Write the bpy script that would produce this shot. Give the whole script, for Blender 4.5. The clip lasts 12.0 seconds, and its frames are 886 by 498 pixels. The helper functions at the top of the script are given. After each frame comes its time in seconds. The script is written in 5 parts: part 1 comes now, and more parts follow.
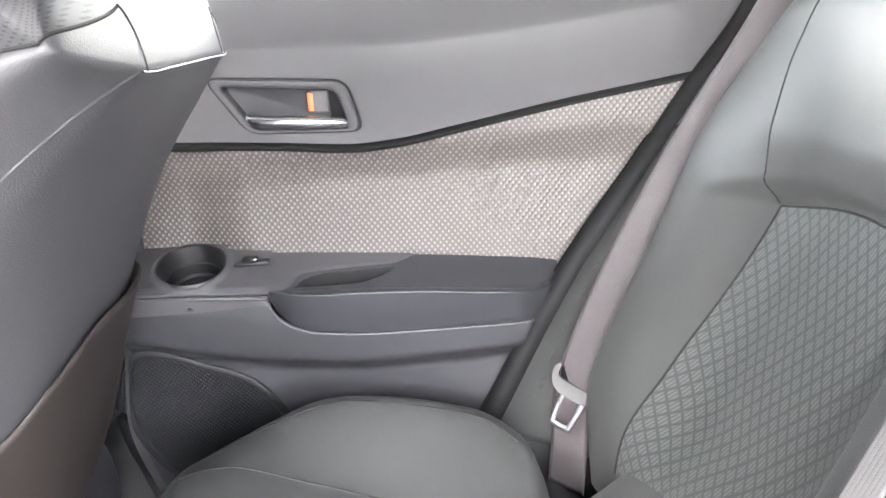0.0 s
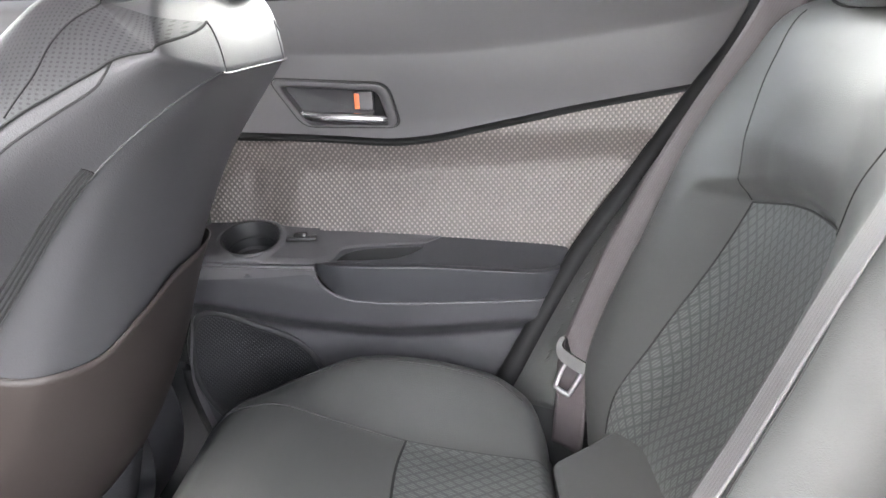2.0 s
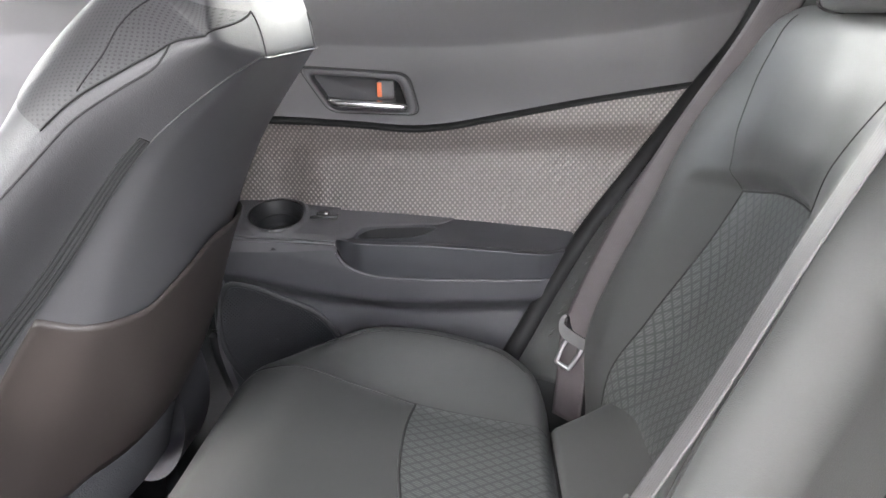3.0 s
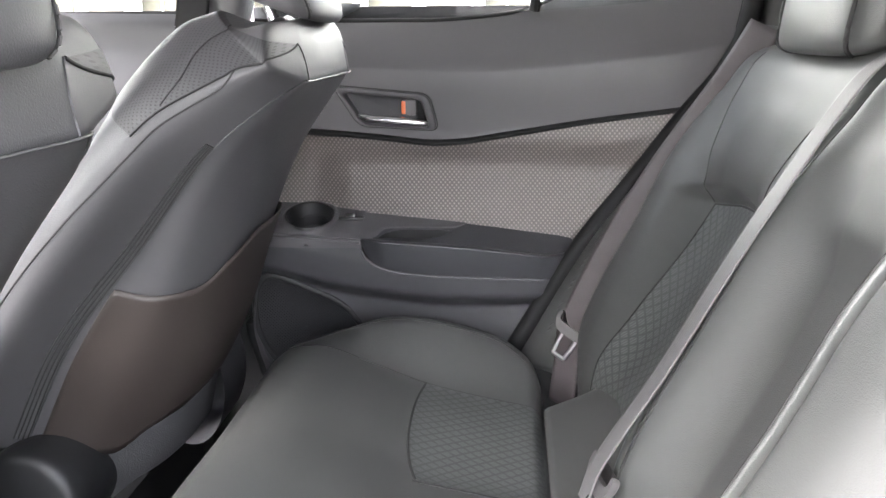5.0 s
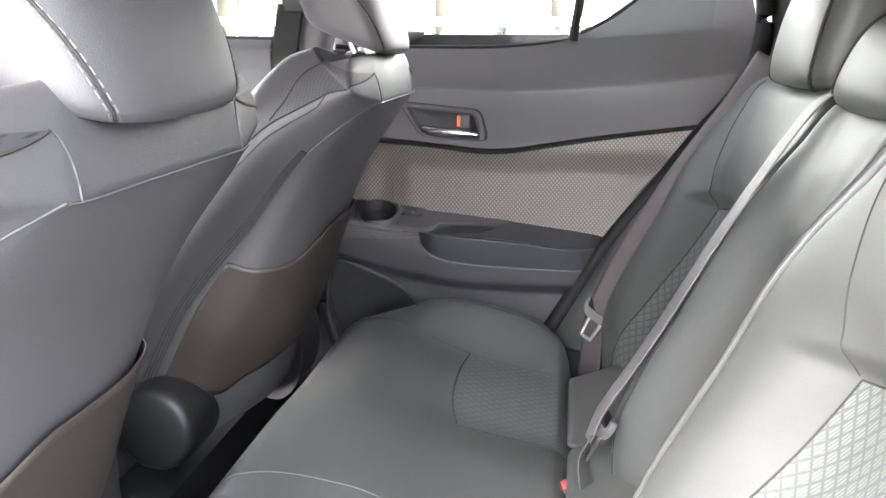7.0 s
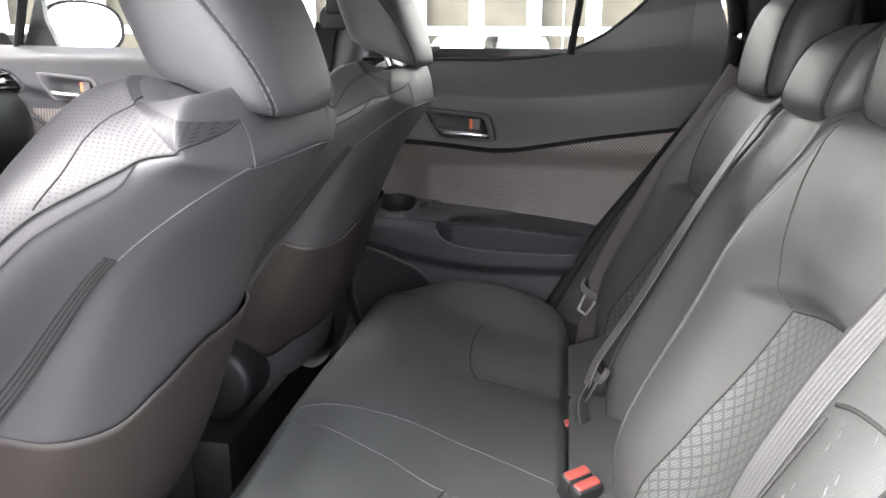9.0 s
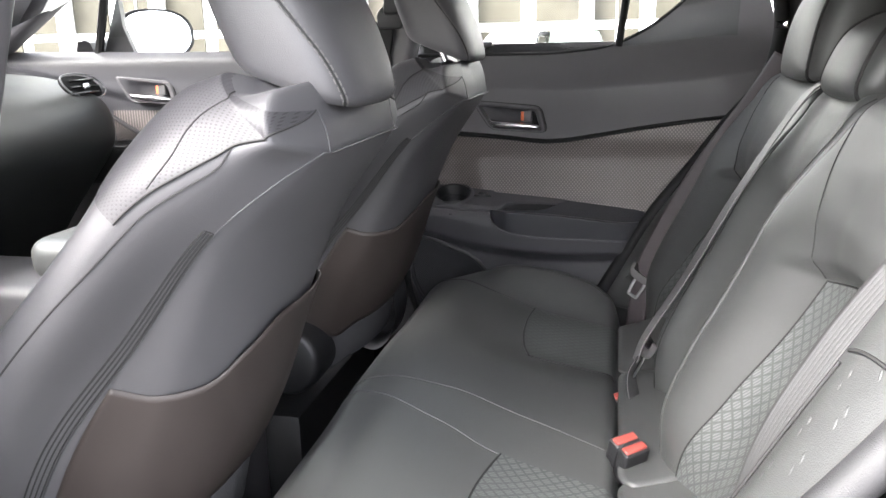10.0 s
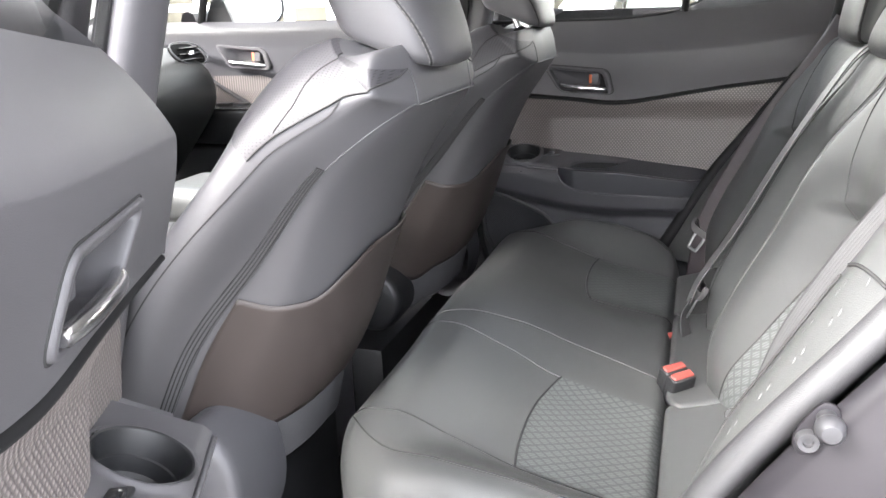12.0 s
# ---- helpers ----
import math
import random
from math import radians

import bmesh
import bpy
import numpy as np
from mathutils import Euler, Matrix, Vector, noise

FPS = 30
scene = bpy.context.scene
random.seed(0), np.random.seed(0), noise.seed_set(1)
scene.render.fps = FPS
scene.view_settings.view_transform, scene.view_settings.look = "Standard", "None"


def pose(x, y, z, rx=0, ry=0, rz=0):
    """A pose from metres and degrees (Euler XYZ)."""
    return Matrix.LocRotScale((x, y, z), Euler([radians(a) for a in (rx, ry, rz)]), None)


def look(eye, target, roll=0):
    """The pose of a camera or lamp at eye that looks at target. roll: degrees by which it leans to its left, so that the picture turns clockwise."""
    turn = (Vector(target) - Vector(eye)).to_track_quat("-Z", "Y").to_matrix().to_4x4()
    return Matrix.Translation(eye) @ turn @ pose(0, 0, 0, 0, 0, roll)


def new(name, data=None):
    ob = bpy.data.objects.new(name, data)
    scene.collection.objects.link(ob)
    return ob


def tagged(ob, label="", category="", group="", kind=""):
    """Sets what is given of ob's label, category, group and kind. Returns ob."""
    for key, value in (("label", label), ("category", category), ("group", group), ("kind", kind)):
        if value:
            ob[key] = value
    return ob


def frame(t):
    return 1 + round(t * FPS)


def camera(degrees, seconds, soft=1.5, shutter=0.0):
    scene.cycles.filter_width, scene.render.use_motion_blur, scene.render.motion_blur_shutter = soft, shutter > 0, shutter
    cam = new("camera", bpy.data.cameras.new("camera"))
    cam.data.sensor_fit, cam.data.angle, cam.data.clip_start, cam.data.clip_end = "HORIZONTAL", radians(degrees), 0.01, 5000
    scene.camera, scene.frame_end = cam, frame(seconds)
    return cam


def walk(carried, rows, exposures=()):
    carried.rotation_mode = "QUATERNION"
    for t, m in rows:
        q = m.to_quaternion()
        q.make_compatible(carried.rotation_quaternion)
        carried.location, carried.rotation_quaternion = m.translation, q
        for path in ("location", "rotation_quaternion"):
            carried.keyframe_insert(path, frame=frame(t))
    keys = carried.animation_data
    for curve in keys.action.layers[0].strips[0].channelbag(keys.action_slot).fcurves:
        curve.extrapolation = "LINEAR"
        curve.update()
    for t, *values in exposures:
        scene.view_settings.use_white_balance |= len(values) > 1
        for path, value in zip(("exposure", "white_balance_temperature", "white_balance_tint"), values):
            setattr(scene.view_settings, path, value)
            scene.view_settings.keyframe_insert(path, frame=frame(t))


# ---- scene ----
import functools

# Car interior: x points to the rear, y to the far side, z up from the footwell floor; the middle of the car is y = 0.
cam = camera(58.0, 12.0)
PATH = [
    (0, (-0.053, -0.261, 0.891), (0.021, 1.653, 0.318), -4.2),
    (0.5, (-0.046, -0.297, 0.899), (0.002, 1.618, 0.323), -4.4),
    (1, (-0.037, -0.333, 0.9), (-0.011, 1.584, 0.331), -3.9),
    (1.5, (-0.023, -0.37, 0.896), (-0.059, 1.551, 0.342), -3.2),
    (2, (-0.019, -0.404, 0.9), (-0.077, 1.517, 0.347), -2.9),
    (2.5, (-0.011, -0.445, 0.9), (-0.091, 1.472, 0.337), -2.0),
    (3, (-0.014, -0.484, 0.899), (-0.109, 1.434, 0.339), -1.5),
    (5, (0.014, -0.632, 0.918), (-0.144, 1.292, 0.394), -0.3),
    (5.5, (0.033, -0.691, 0.924), (-0.104, 1.235, 0.404), 0.1),
    (6, (0.047, -0.747, 0.926), (-0.097, 1.18, 0.409), 1.2),
    (6.5, (0.059, -0.792, 0.931), (-0.224, 1.119, 0.415), 0.6),
    (7, (0.058, -0.849, 0.954), (-0.248, 1.06, 0.442), 0.2),
    (8.8, (0.043, -1.058, 0.964), (-0.207, 0.866, 0.478), 0.4),
    (9, (0.042, -1.074, 0.964), (-0.241, 0.844, 0.472), 0.4),
    (9.5, (0.046, -1.115, 0.963), (-0.295, 0.793, 0.47), -0.4),
    (10, (0.055, -1.157, 0.962), (-0.361, 0.735, 0.465), -1.2),
    (10.5, (0.063, -1.205, 0.967), (-0.409, 0.66, 0.419), -1.6),
    (11, (0.071, -1.246, 0.967), (-0.455, 0.596, 0.391), -1.7),
    (11.5, (0.086, -1.279, 0.962), (-0.469, 0.556, 0.389), -1.6),
    (12, (0.09, -1.303, 0.963), (-0.495, 0.523, 0.397), -1.9),
]
EXPOSE = [(t, e, 6500, 13) for t, e in ((0, 6.95), (1.5, 6.45), (3, 5.9), (5, 5.7), (6.5, 5.85), (7.2, 5.74), (8.8, 4.75), (9.5, 4.58), (10.5, 5.02), (12, 5.08))]
walk(cam, [(t, look(eye, target, roll)) for t, eye, target, roll in PATH], EXPOSE)

# ---- daylight: an overcast sky, a broad weak sun ----
world = bpy.data.worlds.new("overcast_sky")
scene.world = world
world.use_nodes = True
wn = world.node_tree
sky = wn.nodes.new("ShaderNodeTexSky")
sky.sky_type = "NISHITA"
sky.sun_disc = False
sky.sun_elevation, sky.sun_rotation = radians(45), radians(222)
sky.dust_density, sky.air_density = 4.0, 1.0
soften = wn.nodes.new("ShaderNodeHueSaturation")
soften.inputs["Saturation"].default_value = 0.25
wn.links.new(sky.outputs[0], soften.inputs["Color"])
wn.links.new(soften.outputs[0], wn.nodes["Background"].inputs["Color"])
wn.nodes["Background"].inputs["Strength"].default_value = 0.15
sun = new("sun", bpy.data.lights.new("sun", "SUN"))
sun.data.energy, sun.data.angle, sun.data.color = 0.15, radians(50), (1.0, 0.97, 0.93)
sun.matrix_world = look((-2.2, -2.0, 3.4), (0, 0, 0.6))


# ---- small tools ----
def curve(*pts):
    """A smooth function through (a, b) pairs."""
    xs, ys = np.array([p[0] for p in pts], float), np.array([p[1] for p in pts], float)
    d = np.diff(ys) / np.diff(xs)
    m = np.concatenate([[d[0]], [0 if a * b <= 0 else 2 * a * b / (a + b) for a, b in zip(d[:-1], d[1:])], [d[-1]]])

    def value(x):
        x = np.clip(x, xs[0], xs[-1])
        k = np.clip(np.searchsorted(xs, x) - 1, 0, len(xs) - 2)
        h = xs[k + 1] - xs[k]
        t = (x - xs[k]) / h
        return (ys[k] * (1 + 2 * t) * (1 - t) ** 2 + m[k] * h * t * (1 - t) ** 2
                + ys[k + 1] * t * t * (3 - 2 * t) + m[k + 1] * h * t * t * (t - 1))
    return value


def step(a, b, x):
    t = np.clip((x - a) / (b - a), 0, 1)
    return t * t * (3 - 2 * t)


def through_points(pts, n, closed=False):
    """A Catmull-Rom line of n points through the given ones."""
    p = np.array(pts, float)
    if closed:
        p = np.vstack([p[-1], p, p[0], p[1]])
    else:
        p = np.vstack([2 * p[0] - p[1], p, 2 * p[-1] - p[-2]])
    k = len(p) - 3
    out = []
    for s in np.linspace(0, k, n, endpoint=not closed):
        i = min(int(s), k - 1)
        t = s - i
        a, b, c, d = p[i:i + 4]
        out.append(0.5 * (2 * b + (c - a) * t + (2 * a - 5 * b + 4 * c - d) * t * t + (3 * b - a - 3 * c + d) * t ** 3))
    return np.array(out)


def link(name, mesh, material, parent, label=""):
    ob = new(name, mesh)
    if material:
        mesh.materials.append(material)
    ob.parent = parent
    if label:
        ob["label"] = label
    return ob


def part(name, bm, material, parent, label="", smooth=True):
    mesh = bpy.data.meshes.new(name)
    bmesh.ops.recalc_face_normals(bm, faces=bm.faces)
    bm.to_mesh(mesh)
    bm.free()
    if smooth:
        mesh.polygons.foreach_set("use_smooth", [True] * len(mesh.polygons))
        mesh.set_sharp_from_angle(angle=radians(40))
    return link(name, mesh, material, parent, label)


def thing(name, label, category, group="", kind=""):
    return tagged(new(name), label, category, group, kind)


def rounded(corners, r, n=6):
    """A closed outline through the corners, each rounded off over a length r."""
    c = np.array(corners, float)
    out = []
    for k in range(len(c)):
        a, b, d = c[k - 1], c[k], c[(k + 1) % len(c)]
        p, q = b + (a - b) * r / np.linalg.norm(a - b), b + (d - b) * r / np.linalg.norm(d - b)
        out += [(1 - t) ** 2 * p + 2 * t * (1 - t) * b + t * t * q for t in np.linspace(0, 1, n)]
    return np.array(out)


def sheet(name, P, material, parent, label="", around=False, thick=0.0, flip=False, uv=None):
    """A smooth surface from a grid of places P[i, j]; around: closed in j; thick: its depth in metres behind it."""
    ni, nj = P.shape[:2]
    J = nj if around else nj - 1
    i, j = np.meshgrid(np.arange(ni - 1), np.arange(J), indexing="ij")
    j2 = (j + 1) % nj
    F = np.stack([i * nj + j, (i + 1) * nj + j, (i + 1) * nj + j2, i * nj + j2], -1).reshape(-1, 4)
    if flip:
        F = F[:, ::-1]
    mesh = bpy.data.meshes.new(name)
    mesh.from_pydata(P.reshape(-1, 3).tolist(), [], F.tolist())
    if uv is None:
        du = np.concatenate([[0], np.cumsum(np.linalg.norm(np.diff(P[:, nj // 2], axis=0), axis=1))])
        dv = np.concatenate([[0], np.cumsum(np.linalg.norm(np.diff(P[ni // 2], axis=0), axis=1))])
        dv = dv - dv.mean()
        uv = np.stack(np.meshgrid(du, dv, indexing="ij"), -1)
    layer = mesh.uv_layers.new(name="metres")
    layer.data.foreach_set("uv", uv.reshape(-1, 2)[F.reshape(-1)].astype(float).ravel())
    mesh.polygons.foreach_set("use_smooth", [True] * len(mesh.polygons))
    mesh.update()
    ob = link(name, mesh, material, parent, label)
    if thick:
        mod = ob.modifiers.new("depth", "SOLIDIFY")
        mod.thickness, mod.offset = thick, -1
    return ob


def tube(name, pts, radius, material, parent, label="", sides=8, closed=False, flat=1.0, up=(0, 0, 1)):
    """A cord along the points; flat squeezes it along its second axis."""
    p = np.array(pts, float)
    n = len(p)
    tan = np.roll(p, -1, 0) - np.roll(p, 1, 0) if closed else np.gradient(p, axis=0)
    tan /= np.linalg.norm(tan, axis=1)[:, None] + 1e-9
    side = np.cross(tan, np.array(up, float))
    side /= np.linalg.norm(side, axis=1)[:, None] + 1e-9
    top = np.cross(side, tan)
    r = np.broadcast_to(np.asarray(radius, float), (n,))
    a = np.linspace(0, 2 * np.pi, sides, endpoint=False)
    ring = p[:, None] + r[:, None, None] * (np.cos(a)[None, :, None] * side[:, None] + flat * np.sin(a)[None, :, None] * top[:, None])
    bm = bmesh.new()
    vs = [[bm.verts.new(v) for v in row] for row in ring]
    for k in range(n if closed else n - 1):
        for m in range(sides):
            bm.faces.new((vs[k][m], vs[(k + 1) % n][m], vs[(k + 1) % n][(m + 1) % sides], vs[k][(m + 1) % sides]))
    if not closed:
        bm.faces.new(vs[0])
        bm.faces.new(vs[-1][::-1])
    return part(name, bm, material, parent, label)


def dashes(name, pts, material, parent, label="", radius=0.0007, length=0.0045, gap=0.003, up=(0, 0, 1)):
    """Short raised stitches along the points, as one mesh."""
    p = np.array(pts, float)
    d = np.concatenate([[0], np.cumsum(np.linalg.norm(np.diff(p, axis=0), axis=1))])
    bm = bmesh.new()
    for a in np.arange(0.001, d[-1] - length, length + gap):
        ends = [Vector([np.interp(q, d, p[:, k]) for k in range(3)]) for q in (a, a + length)]
        t = (ends[1] - ends[0]).normalized()
        side = t.cross(Vector(up)).normalized() * radius
        top = side.cross(t).normalized() * radius
        rings = [[bm.verts.new(e + v) for v in (side, top, -side, -top)] for e in ends]
        for k in range(4):
            bm.faces.new((rings[0][k], rings[1][k], rings[1][(k + 1) % 4], rings[0][(k + 1) % 4]))
        bm.faces.new(rings[0])
        bm.faces.new(rings[1][::-1])
    return part(name, bm, material, parent, label)


def box(name, lo, hi, material, parent, label="", bevel=0.004, segments=2, pose_of=None):
    bm = bmesh.new()
    bmesh.ops.create_cube(bm, size=1)
    lo, hi = Vector(lo), Vector(hi)
    for v in bm.verts:
        v.co = Vector([(lo[k] + hi[k]) / 2 + v.co[k] * (hi[k] - lo[k]) for k in range(3)])
    if bevel:
        bmesh.ops.bevel(bm, geom=bm.edges, offset=bevel, segments=segments, profile=0.5, affect="EDGES")
    if pose_of:
        bmesh.ops.transform(bm, matrix=pose_of, verts=bm.verts)
    return part(name, bm, material, parent, label)


def prism(name, outline, depth, material, parent, label="", bevel=0.0, place=None, segments=2):
    """A plate with an outline of (a, b) points, pushed out by depth along its own z, then placed."""
    bm = bmesh.new()
    f = bm.faces.new([bm.verts.new((a, b, 0)) for a, b in outline])
    moved = bmesh.ops.extrude_face_region(bm, geom=[f])["geom"]
    bmesh.ops.translate(bm, vec=(0, 0, depth), verts=[g for g in moved if isinstance(g, bmesh.types.BMVert)])
    if bevel:
        rim = [e for e in bm.edges if all(abs(v.co.z - depth) < 1e-6 for v in e.verts)]
        bmesh.ops.bevel(bm, geom=rim, offset=bevel, segments=segments, profile=0.5, affect="EDGES")
    if place:
        bmesh.ops.transform(bm, matrix=place, verts=bm.verts)
    return part(name, bm, material, parent, label)


def spin(name, profile, material, parent, label="", place=None, n=40):
    """A turned part: (radius, height) points round z, then placed."""
    bm = bmesh.new()
    a = np.linspace(0, 2 * np.pi, n, endpoint=False)
    rings = [[bm.verts.new((r * math.cos(t), r * math.sin(t), h)) for t in a] if r > 1e-6 else [bm.verts.new((0, 0, h))] for r, h in profile]
    for A, B in zip(rings[:-1], rings[1:]):
        for k in range(n):
            q = [A[k % len(A)], A[(k + 1) % len(A)], B[(k + 1) % len(B)], B[k % len(B)]]
            q = [v for i, v in enumerate(q) if v not in q[:i]]
            if len(q) > 2:
                bm.faces.new(q)
    if place:
        bmesh.ops.transform(bm, matrix=place, verts=bm.verts)
    return part(name, bm, material, parent, label)


# ---- materials ----
def surface(name, base, rough=0.5, metal=0.0, vary=0.12, grain=0.0, grain_size=900.0, coat=0.0, mottle=6.0, sheen=0.0, spec=0.5):
    """A procedural surface: base colour with large and small variation, uneven gloss and fine relief."""
    m = bpy.data.materials.new(name)
    m.use_nodes = True
    n, l = m.node_tree.nodes, m.node_tree.links
    b = n["Principled BSDF"]
    b.inputs["Roughness"].default_value, b.inputs["Metallic"].default_value = rough, metal
    b.inputs["Coat Weight"].default_value, b.inputs["Sheen Weight"].default_value = coat, sheen
    b.inputs["Specular IOR Level"].default_value = spec
    tc = n.new("ShaderNodeTexCoord")
    big, small = n.new("ShaderNodeTexNoise"), n.new("ShaderNodeTexNoise")
    big.inputs["Scale"].default_value, big.inputs["Detail"].default_value = mottle, 4
    small.inputs["Scale"].default_value, small.inputs["Detail"].default_value = grain_size, 2
    for t in (big, small):
        l.new(tc.outputs["Object"], t.inputs["Vector"])
    mix = n.new("ShaderNodeMath")
    mix.operation = "MULTIPLY_ADD"
    l.new(small.outputs["Fac"], mix.inputs[0])
    mix.inputs[1].default_value = 0.35
    l.new(big.outputs["Fac"], mix.inputs[2])
    rng = n.new("ShaderNodeMapRange")
    rng.inputs["From Min"].default_value, rng.inputs["From Max"].default_value = 0.3, 1.05
    rng.inputs["To Min"].default_value, rng.inputs["To Max"].default_value = 1 - vary, 1 + vary
    l.new(mix.outputs[0], rng.inputs["Value"])
    tint = n.new("ShaderNodeVectorMath")
    tint.operation = "SCALE"
    tint.inputs[0].default_value = base
    l.new(rng.outputs[0], tint.inputs["Scale"])
    l.new(tint.outputs[0], b.inputs["Base Color"])
    rr = n.new("ShaderNodeMapRange")
    rr.inputs["To Min"].default_value, rr.inputs["To Max"].default_value = max(0.02, rough - 0.07), min(1, rough + 0.07)
    l.new(big.outputs["Fac"], rr.inputs["Value"])
    l.new(rr.outputs[0], b.inputs["Roughness"])
    if grain:
        bump = n.new("ShaderNodeBump")
        bump.inputs["Strength"].default_value, bump.inputs["Distance"].default_value = grain, 0.0006
        l.new(small.outputs["Fac"], bump.inputs["Height"])
        l.new(bump.outputs[0], b.inputs["Normal"])
    return m


def node_math(m, op, a, b=None, c=None):
    x = m.node_tree.nodes.new("ShaderNodeMath")
    x.operation = op
    for k, v in enumerate((a, b, c)):
        if v is None:
            continue
        if isinstance(v, (int, float)):
            x.inputs[k].default_value = v
        else:
            m.node_tree.links.new(v, x.inputs[k])
    return x.outputs[0]


def patterned(m, make, low, high, height=0.0006, strength=0.6):
    """Adds to a surface a pattern (0 to 1) in metres of its sheet: colour from low to high times the base, and relief."""
    n, l = m.node_tree.nodes, m.node_tree.links
    uvn = n.new("ShaderNodeUVMap")
    uvn.uv_map = "metres"
    sep = n.new("ShaderNodeSeparateXYZ")
    l.new(uvn.outputs[0], sep.inputs[0])
    fac = make(m, sep.outputs[0], sep.outputs[1])
    b = n["Principled BSDF"]
    old = b.inputs["Base Color"].links[0].from_socket
    r = n.new("ShaderNodeMapRange")
    r.inputs["To Min"].default_value, r.inputs["To Max"].default_value = low, high
    l.new(fac, r.inputs["Value"])
    sc = n.new("ShaderNodeVectorMath")
    sc.operation = "SCALE"
    l.new(old, sc.inputs[0])
    l.new(r.outputs[0], sc.inputs["Scale"])
    l.new(sc.outputs[0], b.inputs["Base Color"])
    bump = n.new("ShaderNodeBump")
    bump.inputs["Strength"].default_value, bump.inputs["Distance"].default_value = strength, height
    l.new(fac, bump.inputs["Height"])
    if b.inputs["Normal"].links:
        l.new(b.inputs["Normal"].links[0].from_socket, bump.inputs["Normal"])
    l.new(bump.outputs[0], b.inputs["Normal"])
    return m


def holes(pitch, size):
    """Round holes in staggered rows."""
    def make(m, u, v):
        a = node_math(m, "DIVIDE", u, pitch)
        b = node_math(m, "DIVIDE", v, pitch)
        s, t = node_math(m, "ADD", a, b), node_math(m, "SUBTRACT", a, b)
        ds = node_math(m, "ABSOLUTE", node_math(m, "SUBTRACT", node_math(m, "FRACT", s), 0.5))
        dt = node_math(m, "ABSOLUTE", node_math(m, "SUBTRACT", node_math(m, "FRACT", t), 0.5))
        r = node_math(m, "SQRT", node_math(m, "ADD", node_math(m, "MULTIPLY", ds, ds), node_math(m, "MULTIPLY", dt, dt)))
        x = node_math(m, "DIVIDE", node_math(m, "SUBTRACT", r, size), 0.12)
        return node_math(m, "MINIMUM", node_math(m, "MAXIMUM", x, 0.0), 1.0)
    return make


def diamonds(cell, hatch):
    """A quilt of diamonds, each filled with a patch of fine light strokes."""
    def make(m, u, v):
        a, b = node_math(m, "DIVIDE", u, cell * 1.25), node_math(m, "DIVIDE", v, cell)
        s, t = node_math(m, "ADD", a, b), node_math(m, "SUBTRACT", a, b)
        ds = node_math(m, "ABSOLUTE", node_math(m, "SUBTRACT", node_math(m, "FRACT", s), 0.5))
        dt = node_math(m, "ABSOLUTE", node_math(m, "SUBTRACT", node_math(m, "FRACT", t), 0.5))
        e = node_math(m, "MAXIMUM", ds, dt)
        patch = node_math(m, "MINIMUM", node_math(m, "MAXIMUM", node_math(m, "DIVIDE", node_math(m, "SUBTRACT", 0.43, e), 0.10), 0.0), 1.0)
        line = node_math(m, "MINIMUM", node_math(m, "MAXIMUM", node_math(m, "DIVIDE", node_math(m, "SUBTRACT", 0.50, e), 0.06), 0.0), 1.0)
        w = node_math(m, "ADD", node_math(m, "MULTIPLY", u, 0.35), v)
        h = node_math(m, "ABSOLUTE", node_math(m, "SUBTRACT", node_math(m, "FRACT", node_math(m, "DIVIDE", w, hatch)), 0.5))
        h = node_math(m, "MULTIPLY", node_math(m, "MULTIPLY", h, 1.5), patch)
        return node_math(m, "ADD", node_math(m, "MULTIPLY", line, 0.07), h)
    return make


def dots(pitch, row):
    """Light threads in staggered rows."""
    def make(m, u, v):
        a = node_math(m, "COSINE", node_math(m, "MULTIPLY", u, 2 * math.pi / pitch))
        b = node_math(m, "COSINE", node_math(m, "MULTIPLY", v, 2 * math.pi / row))
        return node_math(m, "MAXIMUM", node_math(m, "MULTIPLY", a, b), 0.0)
    return make


def ribs(pitch, axis=0):
    def make(m, u, v):
        x = node_math(m, "FRACT", node_math(m, "DIVIDE", (u, v)[axis], pitch))
        return node_math(m, "MINIMUM", node_math(m, "MULTIPLY", node_math(m, "ABSOLUTE", node_math(m, "SUBTRACT", x, 0.5)), 4.0), 1.0)
    return make


LEATHER = surface("grey_leather", (0.047, 0.0485, 0.0475), 0.44, vary=0.14, grain=0.45, grain_size=900)
LEATHER_SIDE = surface("dark_leather", (0.054, 0.053, 0.056), 0.50, vary=0.14, grain=0.40, grain_size=900)
PERFORATED = patterned(surface("perforated_leather", (0.036, 0.035, 0.038), 0.52, vary=0.12, grain=0.2, grain_size=1100, spec=0.35), holes(0.0056, 0.17), 0.40, 1.0, 0.0003, 0.3)
QUILT = patterned(surface("quilted_fabric_leather", (0.042, 0.045, 0.044), 0.50, vary=0.12, grain=0.3, grain_size=1500), diamonds(0.0165, 0.0038), 0.86, 2.7, 0.0006, 0.3)
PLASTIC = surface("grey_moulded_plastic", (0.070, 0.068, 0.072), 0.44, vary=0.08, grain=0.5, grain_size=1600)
# Also a shaded copy of PLASTIC: shade on low trim put into the colour
PLASTIC_LOW = surface("dark_plastic_with_shade", (0.040, 0.040, 0.044), 0.42, vary=0.08, grain=0.5, grain_size=1600)
PLASTIC_DARK = surface("black_moulded_plastic", (0.013, 0.0135, 0.0145), 0.42, vary=0.10, grain=0.5, grain_size=1600)
PLASTIC_SOFT = surface("soft_black_armrest_vinyl", (0.036, 0.037, 0.041), 0.36, vary=0.12, grain=0.4, grain_size=1200)
GLOSS = surface("gloss_black_plastic", (0.02, 0.02, 0.021), 0.18, vary=0.05)
